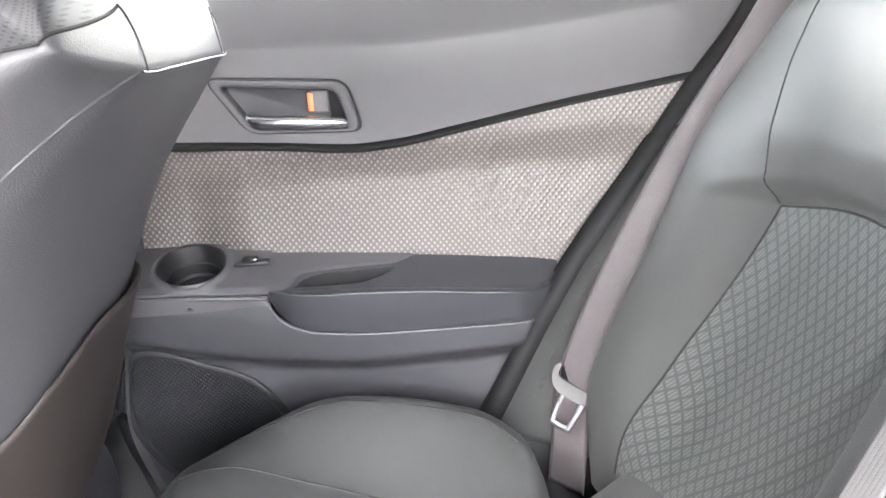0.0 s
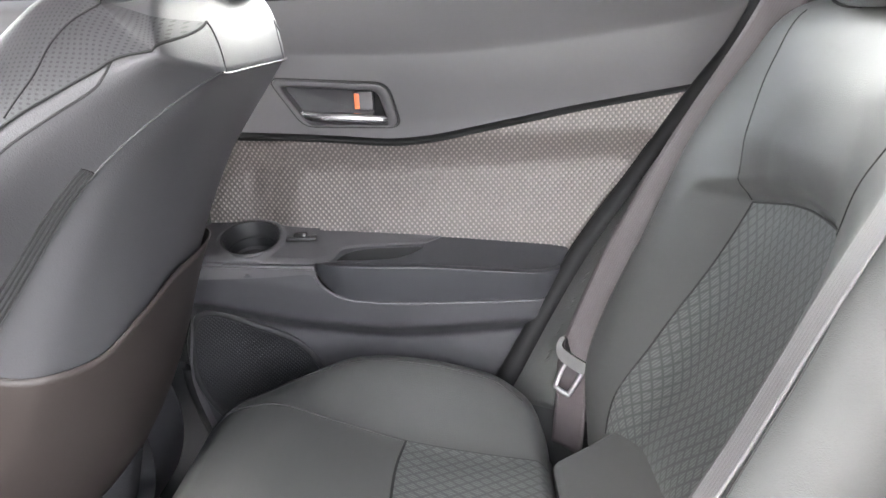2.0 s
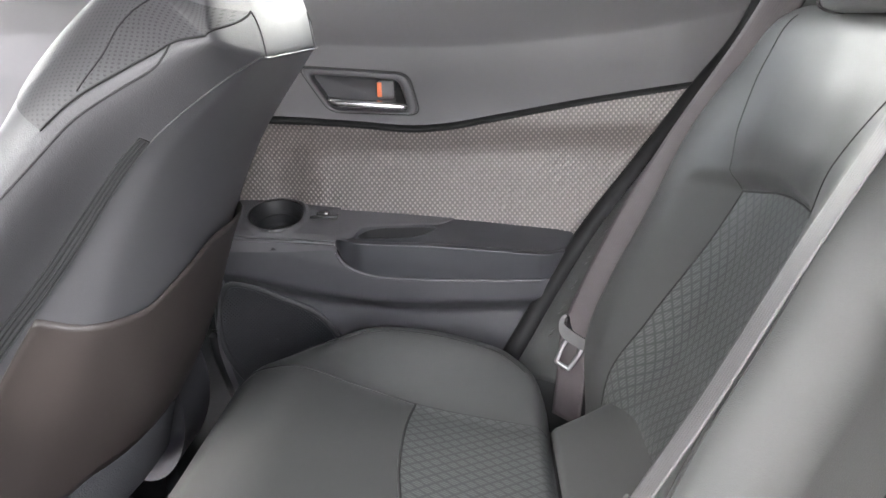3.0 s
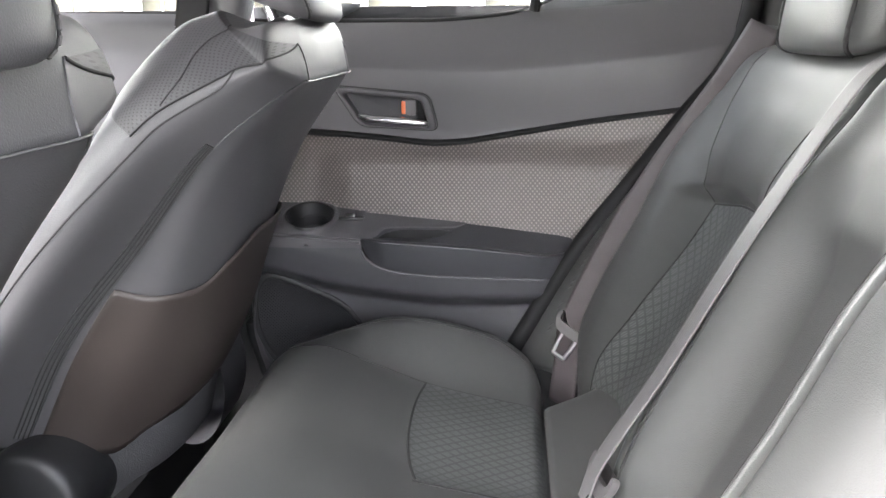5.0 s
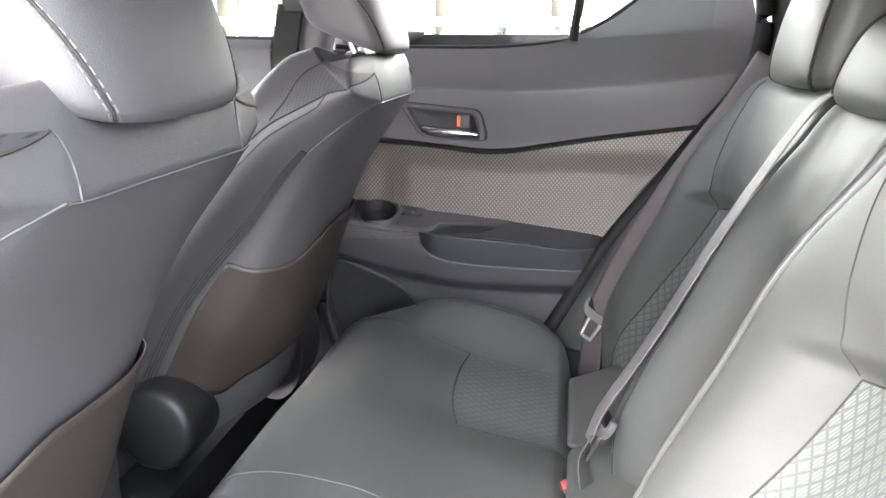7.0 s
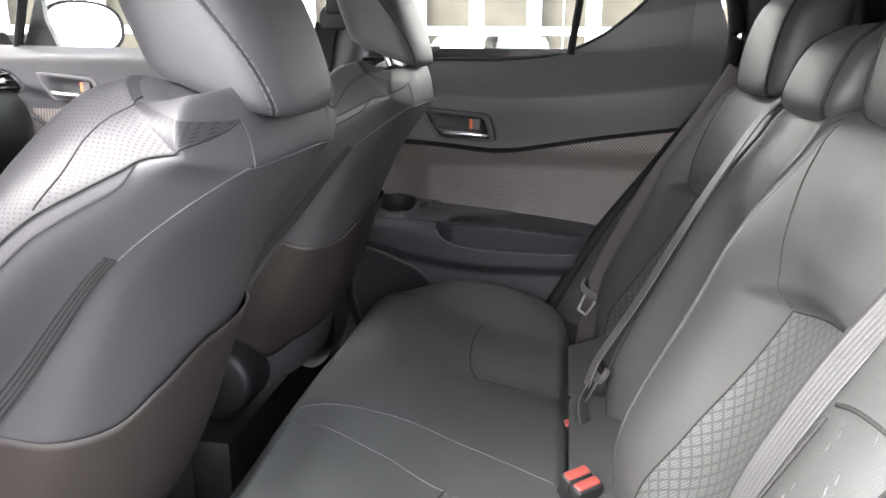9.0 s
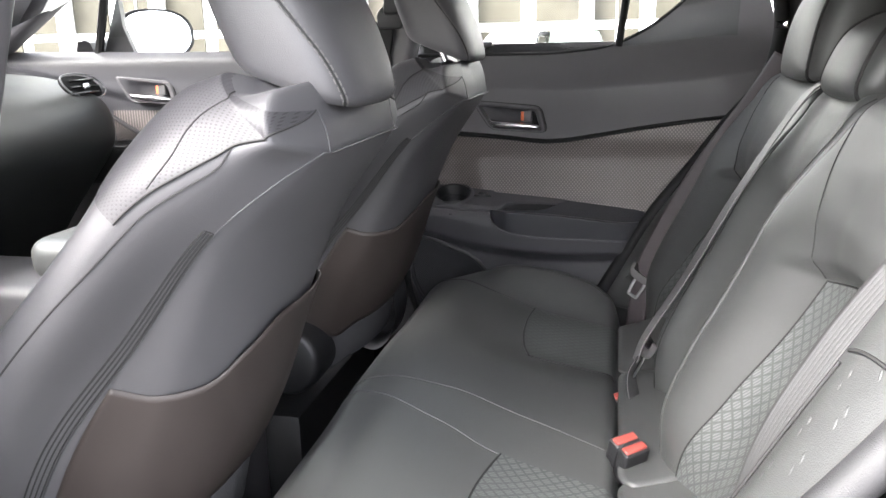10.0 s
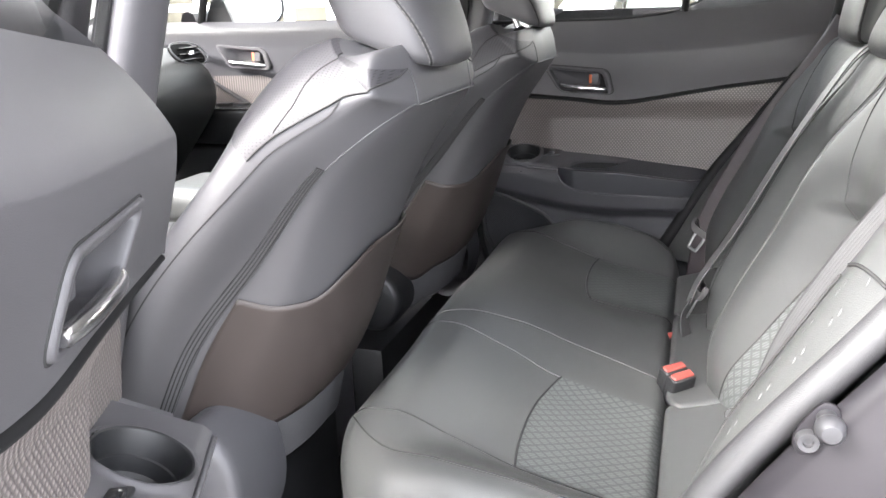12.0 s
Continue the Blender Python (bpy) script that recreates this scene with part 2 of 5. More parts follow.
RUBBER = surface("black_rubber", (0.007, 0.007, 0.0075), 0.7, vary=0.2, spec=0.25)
WOVEN = patterned(surface("woven_brown_grey_trim", (0.135, 0.119, 0.113), 0.42, vary=0.12, grain=0.3, grain_size=1800), dots(0.0075, 0.009), 0.62, 1.55, 0.0004, 0.3)
POCKET = surface("brown_grey_vinyl", (0.029, 0.0235, 0.0215), 0.46, vary=0.12, grain=0.4, grain_size=1100, spec=0.35)
CARPET = surface("dark_felt_carpet", (0.016, 0.016, 0.017), 0.95, vary=0.35, grain=1.0, grain_size=700, spec=0.05)
FELT = surface("grey_felt", (0.045, 0.045, 0.047), 0.95, vary=0.35, grain=1.0, grain_size=600, spec=0.05)
MAT = patterned(surface("ribbed_rubber_mat", (0.040, 0.040, 0.042), 0.5, vary=0.2), ribs(0.014, 0), 0.4, 1.0, 0.003, 1.0)
# The belts share one webbing; sheen is put into this paler base colour
WEB_SHEEN = patterned(surface("sheen_seat_belt_webbing", (0.085, 0.082, 0.083), 0.45, vary=0.08, grain=0.3, grain_size=1500), ribs(0.0032, 1), 0.86, 1.0, 0.0002, 0.5)
WEB = patterned(surface("seat_belt_webbing", (0.070, 0.060, 0.063), 0.5, vary=0.08, grain=0.3, grain_size=1500), ribs(0.0032, 1), 0.86, 1.0, 0.0002, 0.5)
# Same webbing, darkened in its colour against the strong light by the open door
WEB_DIMMED = patterned(surface("dimmed_belt_webbing", (0.030, 0.030, 0.030), 0.45, vary=0.08, grain=0.3, grain_size=1500), ribs(0.0032, 1), 0.86, 1.0, 0.0002, 0.5)
STITCH = surface("grey_stitching", (0.085, 0.082, 0.082), 0.7, vary=0.2)
SEAM = surface("dark_seam", (0.012, 0.012, 0.012), 0.8, vary=0.1)
PIPING = surface("pale_piping", (0.042, 0.042, 0.044), 0.55, vary=0.1)
BELT_PLASTIC = surface("grey_belt_plastic", (0.075, 0.072, 0.073), 0.45, vary=0.08, grain=0.3)
CHROME = surface("satin_chrome", (0.78, 0.78, 0.79), 0.22, metal=1.0, vary=0.04)
STEEL = surface("zinc_plated_steel", (0.36, 0.36, 0.37), 0.30, metal=1.0, vary=0.1)
DARK_STEEL = surface("dark_phosphated_steel", (0.055, 0.055, 0.058), 0.38, metal=0.5, vary=0.12, spec=0.3)
RED = surface("red_buckle_plastic", (0.24, 0.05, 0.04), 0.4, vary=0.1)
ORANGE = surface("orange_lock_mark", (0.75, 0.17, 0.06), 0.45, vary=0.05)
PAINT = surface("dark_grey_metallic_paint", (0.014, 0.013, 0.015), 0.36, metal=0.25, vary=0.12, grain=0.1, grain_size=3000, spec=0.25)
SEAL = surface("grey_rubber_seal", (0.030, 0.030, 0.031), 0.5, vary=0.12, grain=0.5, grain_size=900)
LINING = surface("pale_roof_lining", (0.45, 0.44, 0.43), 0.9, vary=0.08, grain=0.6, grain_size=800)
SPEAKER = patterned(surface("speaker_grille", (0.013, 0.0135, 0.0155), 0.42, vary=0.25, mottle=60), holes(0.0060, 0.2), 0.25, 1.2, 0.001, 1.0)
WHITE_PAINT = surface("white_paint", (0.80, 0.80, 0.78), 0.6, vary=0.06)
GLASS = bpy.data.materials.new("window_glass")
GLASS.use_nodes = True
gl = GLASS.node_tree
glass_clear, glass_gloss, glass_mix, glass_fres = (gl.nodes.new(k) for k in ("ShaderNodeBsdfTransparent", "ShaderNodeBsdfGlossy", "ShaderNodeMixShader", "ShaderNodeFresnel"))
glass_clear.inputs["Color"].default_value = (0.76, 0.79, 0.77, 1)
glass_gloss.inputs["Roughness"].default_value = 0.02
glass_fres.inputs["IOR"].default_value = 1.45
gl.links.new(glass_fres.outputs[0], glass_mix.inputs[0])
gl.links.new(glass_clear.outputs[0], glass_mix.inputs[1])
gl.links.new(glass_gloss.outputs[0], glass_mix.inputs[2])
gl.links.new(glass_mix.outputs[0], gl.nodes["Material Output"].inputs["Surface"])
MIRROR = surface("mirror_glass", (0.85, 0.86, 0.86), 0.03, metal=1.0, vary=0.0)

# ---- outside and the car's shell ----
ground = tagged(new("ground"), "dark grey asphalt forecourt", "ground", kind="structure")
ASPHALT = surface("grey_asphalt", (0.085, 0.084, 0.082), 0.85, vary=0.12, grain=0.6, grain_size=40, mottle=1.5)
box("ground_slab", (-400, -400, -0.45), (400, 400, -0.40), ASPHALT, ground, bevel=0)

# Unseen slab, added to cut the high sky light at the open door
canopy = tagged(new("canopy"), "unseen pale slab added to block high sky light", "canopy", kind="structure")
box("sky_block_slab", (-2.2, -1.7, 2.55), (2.4, 3.0, 2.70), surface("pale_blocker_paint", (0.45, 0.45, 0.44), 0.8, vary=0.08), canopy, bevel=0)
shell = thing("car_shell", "dark grey metallic car body with pale roof lining", "car body", kind="structure")
box("floor_pan", (-2.2, -0.70, -0.08), (1.2, 0.70, 0.0), CARPET, shell, bevel=0)
gx, gy = np.meshgrid(np.linspace(-0.95, 0.95, 34), np.linspace(-0.66, 0.66, 24), indexing="ij")
sheet("roof", np.stack([gx, gy, 1.235 - 0.10 * (gx / 1.6) ** 2 - 0.22 * gy ** 2], -1), LINING, shell, "pale fabric roof lining", thick=-0.03)
# tunnel and kick-up under the bench
box("tunnel", (-2.0, -0.13, -0.01), (-0.20, 0.13, 0.11), CARPET, shell, bevel=0.03)
box("seat_riser", (-0.30, -0.60, 0.0), (0.9, 0.60, 0.27), CARPET, shell, bevel=0.02)
# far sill darker than the near one: footwell shade put into its plastic
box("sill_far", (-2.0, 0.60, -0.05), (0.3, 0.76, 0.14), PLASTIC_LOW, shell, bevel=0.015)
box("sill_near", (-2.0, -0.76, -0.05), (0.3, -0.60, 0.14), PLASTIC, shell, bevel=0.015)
box("rear_bulkhead", (0.93, -0.75, -0.05), (0.98, 0.75, 0.80), PLASTIC_DARK, shell, bevel=0)
# unseen wall, added to keep light from behind off the rear headrests
box("rear_light_block", (0.93, -0.72, 0.80), (0.98, 0.72, 1.20), PLASTIC_DARK, shell, "unseen dark wall added to block light from behind", bevel=0.01)
box("parcel_shelf", (0.50, -0.62, 0.74), (0.94, 0.62, 0.77), CARPET, shell, bevel=0.005)


def post(name, foot, top, size, material, label=""):
    """A pillar from foot to top with a rounded section."""
    f, t = np.array(foot, float), np.array(top, float)
    a = np.linspace(0, 2 * np.pi, 20, endpoint=False)
    sx = np.sign(np.cos(a)) * np.abs(np.cos(a)) ** 0.6
    sy = np.sign(np.sin(a)) * np.abs(np.sin(a)) ** 0.6
    P = np.array([[f + (t - f) * k + np.array([size[0] * x, size[1] * y, 0]) * (1.15 - 0.3 * k) for x, y in zip(sx, sy)] for k in np.linspace(0, 1, 12)])
    return sheet(name, P, material, shell, label, around=True)


for side, tag in ((1, "far"), (-1, "near")):
    post("b_pillar_" + tag, (-0.672 - (side < 0) * 0.02, side * 0.665, 0.10), (-0.340 - (side < 0) * 0.03, side * 0.60, 1.22), (0.040 if side > 0 else 0.027, 0.040), PLASTIC, "smooth grey plastic pillar trim")
    if side < 0:
        tube("pillar_joint", [(-0.700 + 0.332 * k, -(0.705 - 0.065 * k), 0.10 + 1.12 * k) for k in np.linspace(0.3, 1, 20)], 0.006, RUBBER, shell, "black joint beside the pillar", sides=8)
        post("outer_pillar", (-0.735, -0.715, 0.10), (-0.405, -0.65, 1.22), (0.022, 0.02), PAINT, "painted outer pillar")
    post("a_pillar_" + tag, (-1.70, side * 0.70, 0.86), (-1.0, side * 0.56, 1.24), (0.04, 0.035), PLASTIC)
    box("cant_rail_" + tag, (-1.0, side * 0.63 - 0.04, 1.14), (0.95, side * 0.63 + 0.04, 1.21), LINING, shell, bevel=0.02)
    box("quarter_wall_" + tag, (0.42, side * 0.70 - 0.03, -0.05), (0.95, side * 0.70 + 0.03, 1.19), PLASTIC_DARK, shell, bevel=0.01)
    # footwell shade is put into the black plastic of the lower posts
    box("lower_post_" + tag, (-0.80, side * 0.715 - 0.012, 0.0), (-0.385 if side > 0 else -0.50, side * 0.715 + 0.012, 0.93 if side > 0 else 0.70), PLASTIC_DARK, shell, "lower pillar in plastic darkened for the footwell shade", bevel=0.005)
wx, wy = np.meshgrid(np.linspace(0, 1, 10), np.linspace(-0.62, 0.62, 12), indexing="ij")
screen = sheet("windscreen", np.stack([-1.68 + 0.73 * wx - 0.10 * (1 - (wy / 0.62) ** 2) * (1 - wx), wy, 0.90 + 0.30 * wx], -1), GLASS, shell, "clear windscreen")
screen.visible_shadow = False
box("scuttle", (-1.75, -0.72, 0.0), (-1.68, 0.72, 0.88), PLASTIC_DARK, shell, bevel=0.02)

# ---- the rear doors: a heightfield in x and z, mirrored for the near side ----
door_rear = curve((0.10, -0.16), (0.30, -0.035), (0.383, 0.016), (0.582, 0.132), (0.70, 0.219), (0.787, 0.281), (0.86, 0.338), (0.91, 0.362), (0.98, 0.372), (1.06, 0.362), (1.2, 0.33))
door_front = curve((0.10, -0.36), (0.30, -0.40), (0.42, -0.428), (0.50, -0.418), (0.60, -0.405), (0.66, -0.405), (0.75, -0.396), (0.82, -0.388), (0.87, -0.375), (0.91, -0.350), (0.94, -0.310), (0.96, -0.270), (1.2, -0.26))
trim_line = curve((-0.45, 0.765), (-0.289, 0.755), (-0.193, 0.747), (-0.103, 0.739), (-0.064, 0.741), (0.003, 0.751), (0.136, 0.773), (0.30, 0.795))
sill_line = curve((-0.45, 0.936), (-0.248, 0.934), (-0.125, 0.934), (-0.004, 0.942), (0.043, 0.952), (0.112, 0.983), (0.178, 1.031), (0.26, 1.105), (0.40, 1.17))
crease_line = curve((-0.45, 0.875), (-0.234, 0.864), (-0.053, 0.857), (0.138, 0.868), (0.38, 0.90))
ledge_line = curve((-0.45, 0.545), (-0.408, 0.540), (-0.30, 0.515), (-0.222, 0.500), (-0.086, 0.489), (0.04, 0.492), (0.20, 0.51))
arm_low = curve((-0.45, 0.575), (-0.30, 0.573), (-0.24, 0.575), (-0.228, 0.573), (-0.219, 0.557), (-0.198, 0.542), (-0.172, 0.534), (-0.092, 0.527), (0.07, 0.525), (0.16, 0.537))
arm_top = curve((-0.45, 0.612), (-0.384, 0.606), (-0.224, 0.594), (-0.196, 0.591), (-0.077, 0.585), (0.056, 0.572), (0.20, 0.56))
arm_back = curve((-0.45, 0.632), (-0.367, 0.630), (-0.266, 0.625), (-0.051, 0.606), (0.135, 0.586), (0.25, 0.58))


well_low = curve((-0.197, 0.6365), (-0.16, 0.6375), (-0.12, 0.6405), (-0.095, 0.650), (-0.077, 0.664))
well_high = curve((-0.197, 0.6375), (-0.18, 0.651), (-0.16, 0.657), (-0.12, 0.662), (-0.077, 0.666))


def region(lo, hi, nx, nz, front=0.0, rear=0.0):
    """Places (x, z) of a patch of the door between two lines."""
    u, v = np.meshgrid(np.linspace(0, 1, nx), np.linspace(0, 1, nz), indexing="ij")
    x = -0.4 + 0.6 * u
    for _ in range(12):
        z = lo(x) + (hi(x) - lo(x)) * v
        x = (door_front(z) + front) + (door_rear(z) - rear - door_front(z) - front) * u
    return x, z


def upper_depth(x, z):
    c = crease_line(x)
    y = 0.664 - 0.016 * step(0.74, 0.87, z)
    return y + 0.070 * np.clip((z - c) / 0.10, 0, 1.6) ** 1.2 + 0.012 * step(0.25, 0.37, x)


def woven_depth(x, z):
    scoop = -0.024 * step(-0.245, -0.325, x)
    return 0.686 - scoop - 0.018 * step(0.70, 0.755, z) - 0.010 * np.clip(x, 0, 1)


def thing_part(name, parent):
    ob = new(name)
    ob.parent = parent
    return ob


def door_handle(door, side, ox, oz, depth):
    """The inner handle: bezel, lever and lock tab in a recess."""
    hd = thing_part("door_handle", door)
    hd["label"] = "satin chrome lever in a dark bezel"
    outer = rounded([(-0.268, 0.8365), (-0.113, 0.823), (-0.098, 0.764), (-0.228, 0.771)], 0.016)
    inner = rounded([(-0.253, 0.8255), (-0.127, 0.8135), (-0.114, 0.7685), (-0.2215, 0.7745)], 0.010)
    mid = inner.mean(0)

    def ring(k, dy, shrink=1.0):
        p = outer + (inner - outer) * k
        p = mid + (p - mid) * shrink
        return [(ox + a, side * (float(depth(np.float64(a), np.float64(b))) + dy), oz + b) for a, b in p]

    sheet("bezel", np.array([ring(k, d) for k, d in ((0.0, 0.004), (0.03, 0.0), (0.12, -0.0035), (0.3, -0.0042), (0.75, -0.0032), (0.92, -0.001), (1.0, 0.004), (1.0, 0.014), (1.02, 0.024))]), PLASTIC, hd, "grey plastic bezel", around=True, flip=side > 0)
    tube("bezel_gap", ring(-0.06, 0.0002), 0.0013, SEAM, hd, closed=True, up=(0, 1, 0), sides=6)
    sheet("recess", np.array([ring(1.0, 0.0235 + 0.004 * (1 - k * k), k) for k in (1.02, 0.85, 0.6, 0.3, 0.02)]), PLASTIC_LOW, hd, "dark recess behind the lever", around=True, flip=side > 0)
    lev = np.linspace(0, 1, 28)
    rod = through_points([(-0.230, 0.7905), (-0.212, 0.7845), (-0.172, 0.7815), (-0.140, 0.7785), (-0.116, 0.7755)], 28)
    tube("lever", [(ox + p[0], side * (0.6585 - 0.006 * math.sin(math.pi * k)), oz + p[1]) for p, k in zip(rod, lev)], curve((0, 0.0020), (0.06, 0.0045), (0.25, 0.0068), (0.7, 0.0064), (0.97, 0.0056), (1, 0.004))(lev), CHROME, hd, "satin chrome pull lever", sides=14, up=(0, 1, 0))
    box("lock_tab", (ox - 0.157, side * 0.669 - 0.007, oz + 0.788), (ox - 0.134, side * 0.669 + 0.007, oz + 0.8135), PLASTIC, hd, "lock tab with an orange mark", bevel=0.003)
    if side > 0:
        box("lock_mark", (ox - 0.1585, side * 0.669 - 0.0075, oz + 0.7905), (ox - 0.1515, side * 0.669 + 0.0075, oz + 0.811), ORANGE, hd, "orange-red mark", bevel=0.001)
    box("lock_slot", (ox - 0.134, side * 0.679 - 0.004, oz + 0.778), (ox - 0.117, side * 0.679 + 0.004, oz + 0.812), RUBBER, hd, "black slot beside the tab", bevel=0.001)


def rear_door(side, label):
    door = thing("rear_door", label, "car door", "rear doors")

    def S(name, x, y, z, mat, parent=door, text="", thick=0.0, **k):
        return sheet(name, np.stack([x, side * y, z], -1), mat, parent, text, thick=thick * side, flip=side < 0, **k)

    # upper trim with the recess of the handle
    x, z = region(lambda q: trim_line(q) + 0.0105, sill_line, 220, 100, rear=-0.006)
    y = upper_depth(x, z)
    ins = step(0, 0.005, np.minimum.reduce([x + 0.262 - 0.63 * (0.832 - z), -0.118 + 0.27 * (0.820 - z) - x, 0.832 - 0.09 * (x + 0.26) - z, z - 0.771 + 0.04 * (x + 0.224)]))
    y = y + 0.036 * ins
    upper = S("upper_trim", x, y, z, PLASTIC, text="smooth grey upper door trim")
    # dark band under the upper trim
    x, z = region(lambda q: trim_line(q) - 0.003, lambda q: trim_line(q) + 0.0115, 80, 6, rear=-0.006)
    S("trim_band", x, 0.661 + 0.012 * ((z - trim_line(x) - 0.004) / 0.006) ** 2, z, RUBBER, text="black band between trims")
    # woven panel: raised dots in staggered rows
    x, z = region(lambda q: arm_back(q) - 0.012, lambda q: trim_line(q) + 0.001, 720, 150, front=-0.032, rear=-0.008)
    rows = np.clip(np.cos(2 * np.pi * x / 0.0075) * np.cos(2 * np.pi * z / 0.009), 0, 1) ** 0.8
    S("woven_panel", x, woven_depth(x, z) - 0.0008 * rows, z, WOVEN, text="brown-grey trim embossed with small dots", uv=np.stack([x, z], -1))
    # lower trim with a ledge; its shade is partly put into the darker plastic
    x, z = region(lambda q: 0.13 + 0 * q, lambda q: arm_low(q) + 0.003, 120, 80, rear=-0.005)
    y = 0.672 - 0.034 * step(0.030, -0.004, ledge_line(x) - z) - 0.008 * np.clip((z - ledge_line(x)) / 0.05, 0, 1) + 0.036 * step(0.05, 0.135, x) ** 1.5 * step(-0.01, 0.01, z - ledge_line(x))
    S("lower_trim", x, y, z, PLASTIC_LOW, text="dark grey lower door trim with a moulded ledge")
    # speaker grille and its rim
    ring = through_points([(-0.412, 0.500), (-0.425, 0.455), (-0.415, 0.392), (-0.372, 0.335), (-0.300, 0.318), (-0.235, 0.330), (-0.222, 0.385), (-0.262, 0.455), (-0.330, 0.490), (-0.385, 0.510)], 60, closed=True)
    cx, cz = ring.mean(0)
    P = np.array([[(cx + (px - cx) * k, side * (0.668 + 0.004 * (1 - k * k)), cz + (pz - cz) * k) for px, pz in ring] for k in np.linspace(0.02, 1, 10)])
    uvg = np.stack([P[..., 0], P[..., 2]], -1)
    grille = sheet("speaker_grille", P, SPEAKER, door, "black perforated speaker grille", around=True, uv=uvg, flip=side > 0)
    tube("rim", [(px, side * 0.668, pz) for px, pz in ring], 0.0055, PLASTIC_DARK, grille, "black moulded rim", closed=True, up=(0, 1, 0), flat=0.6)
    # switch panel at the front of the armrest, with cup holder
    cup = (-0.318, 0.666)

    def shelf(x, y):
        """Height of the panel's top at a place."""
        inner, outer = 0.622, woven_depth(x, 0.62)
        return arm_top(x) + (arm_back(x) + 0.003 - arm_top(x)) * np.clip((y - inner) / (outer - inner), -0.2, 1.2)

    T, V = np.meshgrid(np.linspace(0, 1, 120), np.linspace(0, 1, 70), indexing="ij")
    x = -0.402 + 0.178 * T
    inner, outer = 0.622, woven_depth(x, 0.62) + 0.006
    W = np.clip((V - 0.22) / 0.78, 0, 1)
    y = np.where(V < 0.22, inner + 0.004 * np.clip(1 - V / 0.22, 0, 1) ** 0.5, inner + (outer - inner) * W)
    z = np.where(V < 0.22, arm_low(x) + (arm_top(x) - arm_low(x)) * (V / 0.22), shelf(x, y))
    z = z - 0.004 * step(0.14, 0.22, V) * step(0.30, 0.22, V)
    r = np.hypot(x - cup[0], y - cup[1])
    top = (V >= 0.22)
    z = z + top * (0.005 * np.exp(-((r - 0.0425) / 0.004) ** 2) - 0.036 * step(0.0385, 0.0360, r))
    panel = S("switch_panel", x, y, z, PLASTIC, text="grey switch panel with a cup holder rim")
    bm = bmesh.new()
    bm.from_mesh(panel.data)
    bmesh.ops.delete(bm, geom=[f for f in bm.faces if math.hypot(f.calc_center_median().x - cup[0], abs(f.calc_center_median().y) - cup[1]) < 0.0405 and f.calc_center_median().z > 0.575], context="FACES")
    bm.to_mesh(panel.data)
    bm.free()
    cy = side * cup[1]
    zc = float(shelf(np.float64(cup[0]), np.float64(cup[1])))
    spin("cup_holder", [(0.0, -0.034), (0.028, -0.034), (0.0315, -0.031), (0.0335, -0.018), (0.0352, -0.017), (0.0385, 0.0), (0.0400, 0.0045), (0.0418, 0.0055), (0.0440, 0.002)], PLASTIC_DARK, door, "round cup holder well", place=pose(cup[0], cy, zc, side * 19, 2.5, 0))
    tube("panel_edge", [(q, side * 0.6205, float(arm_top(q)) - 0.009) for q in np.linspace(-0.400, -0.226, 30)], 0.0030, PLASTIC, door, flat=1.0)
    sw = thing_part("window_switch", door)
    zw = float(shelf(np.float64(-0.245), np.float64(0.662))) + 0.003
    box("surround", (-0.268, side * 0.668 - 0.010, zw - 0.004), (-0.226, side * 0.668 + 0.010, zw + 0.001), PLASTIC_DARK, sw, bevel=0.002)
    box("rocker", (-0.258, side * 0.668 - 0.007, zw), (-0.240, side * 0.668 + 0.007, zw + 0.005), GLOSS, sw, bevel=0.002)
    # padded armrest with the pull pocket
    T, V = np.meshgrid(np.linspace(0, 1, 380), np.linspace(0, 1, 210), indexing="ij")
    x = -0.228 + (float(door_rear(0.575)) + 0.228 - 0.003) * T
    lowz, topz, backz = arm_low(x), arm_top(x), arm_back(x)
    nose = step(-0.185, -0.228, x)
    inn = 0.620 + 0.010 * nose + 0.042 * step(0.06, 0.135, x) ** 1.5
    outer = woven_depth(x, 0.61) + 0.004
    F = np.clip(V / 0.40, 0, 1)
    G = np.clip((V - 0.40) / 0.60, 0, 1)
    edge = 0.012
    y = np.where(V < 0.40, inn + 0.014 * (1 - F) ** 2 + edge * np.clip((F - 0.75) / 0.25, 0, 1) ** 2, inn + edge + (outer - inn - edge) * G)
    z = np.where(V < 0.40, lowz + (topz - lowz - 0.003) * np.sin(np.clip(F, 0, 1) * np.pi / 2) ** 0.9, topz - 0.003 + (backz + 0.003 - topz) * G)
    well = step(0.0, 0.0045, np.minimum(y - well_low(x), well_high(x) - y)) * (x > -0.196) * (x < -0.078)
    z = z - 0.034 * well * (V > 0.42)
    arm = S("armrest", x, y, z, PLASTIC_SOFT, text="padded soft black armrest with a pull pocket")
    # shade inside the pull pocket is put in as black faces
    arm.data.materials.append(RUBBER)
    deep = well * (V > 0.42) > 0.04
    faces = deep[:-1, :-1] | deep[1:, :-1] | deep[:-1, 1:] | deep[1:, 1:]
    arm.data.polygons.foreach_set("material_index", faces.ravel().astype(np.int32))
    tube("pad_rim", [(q, side * (0.628 + 0.042 * float(step(0.06, 0.135, q)) ** 1.5), float(arm_low(q)) - 0.001) for q in np.linspace(-0.226, 0.085, 50)], 0.0022, PLASTIC_LOW, door, "moulded rim under the pad")
    # hard panel that runs on behind the pull pocket
    tongue_edge = curve((-0.228, 0.630), (-0.205, 0.637), (-0.190, 0.654), (-0.16, 0.6595), (-0.12, 0.6645), (-0.078, 0.670), (-0.05, 0.688))
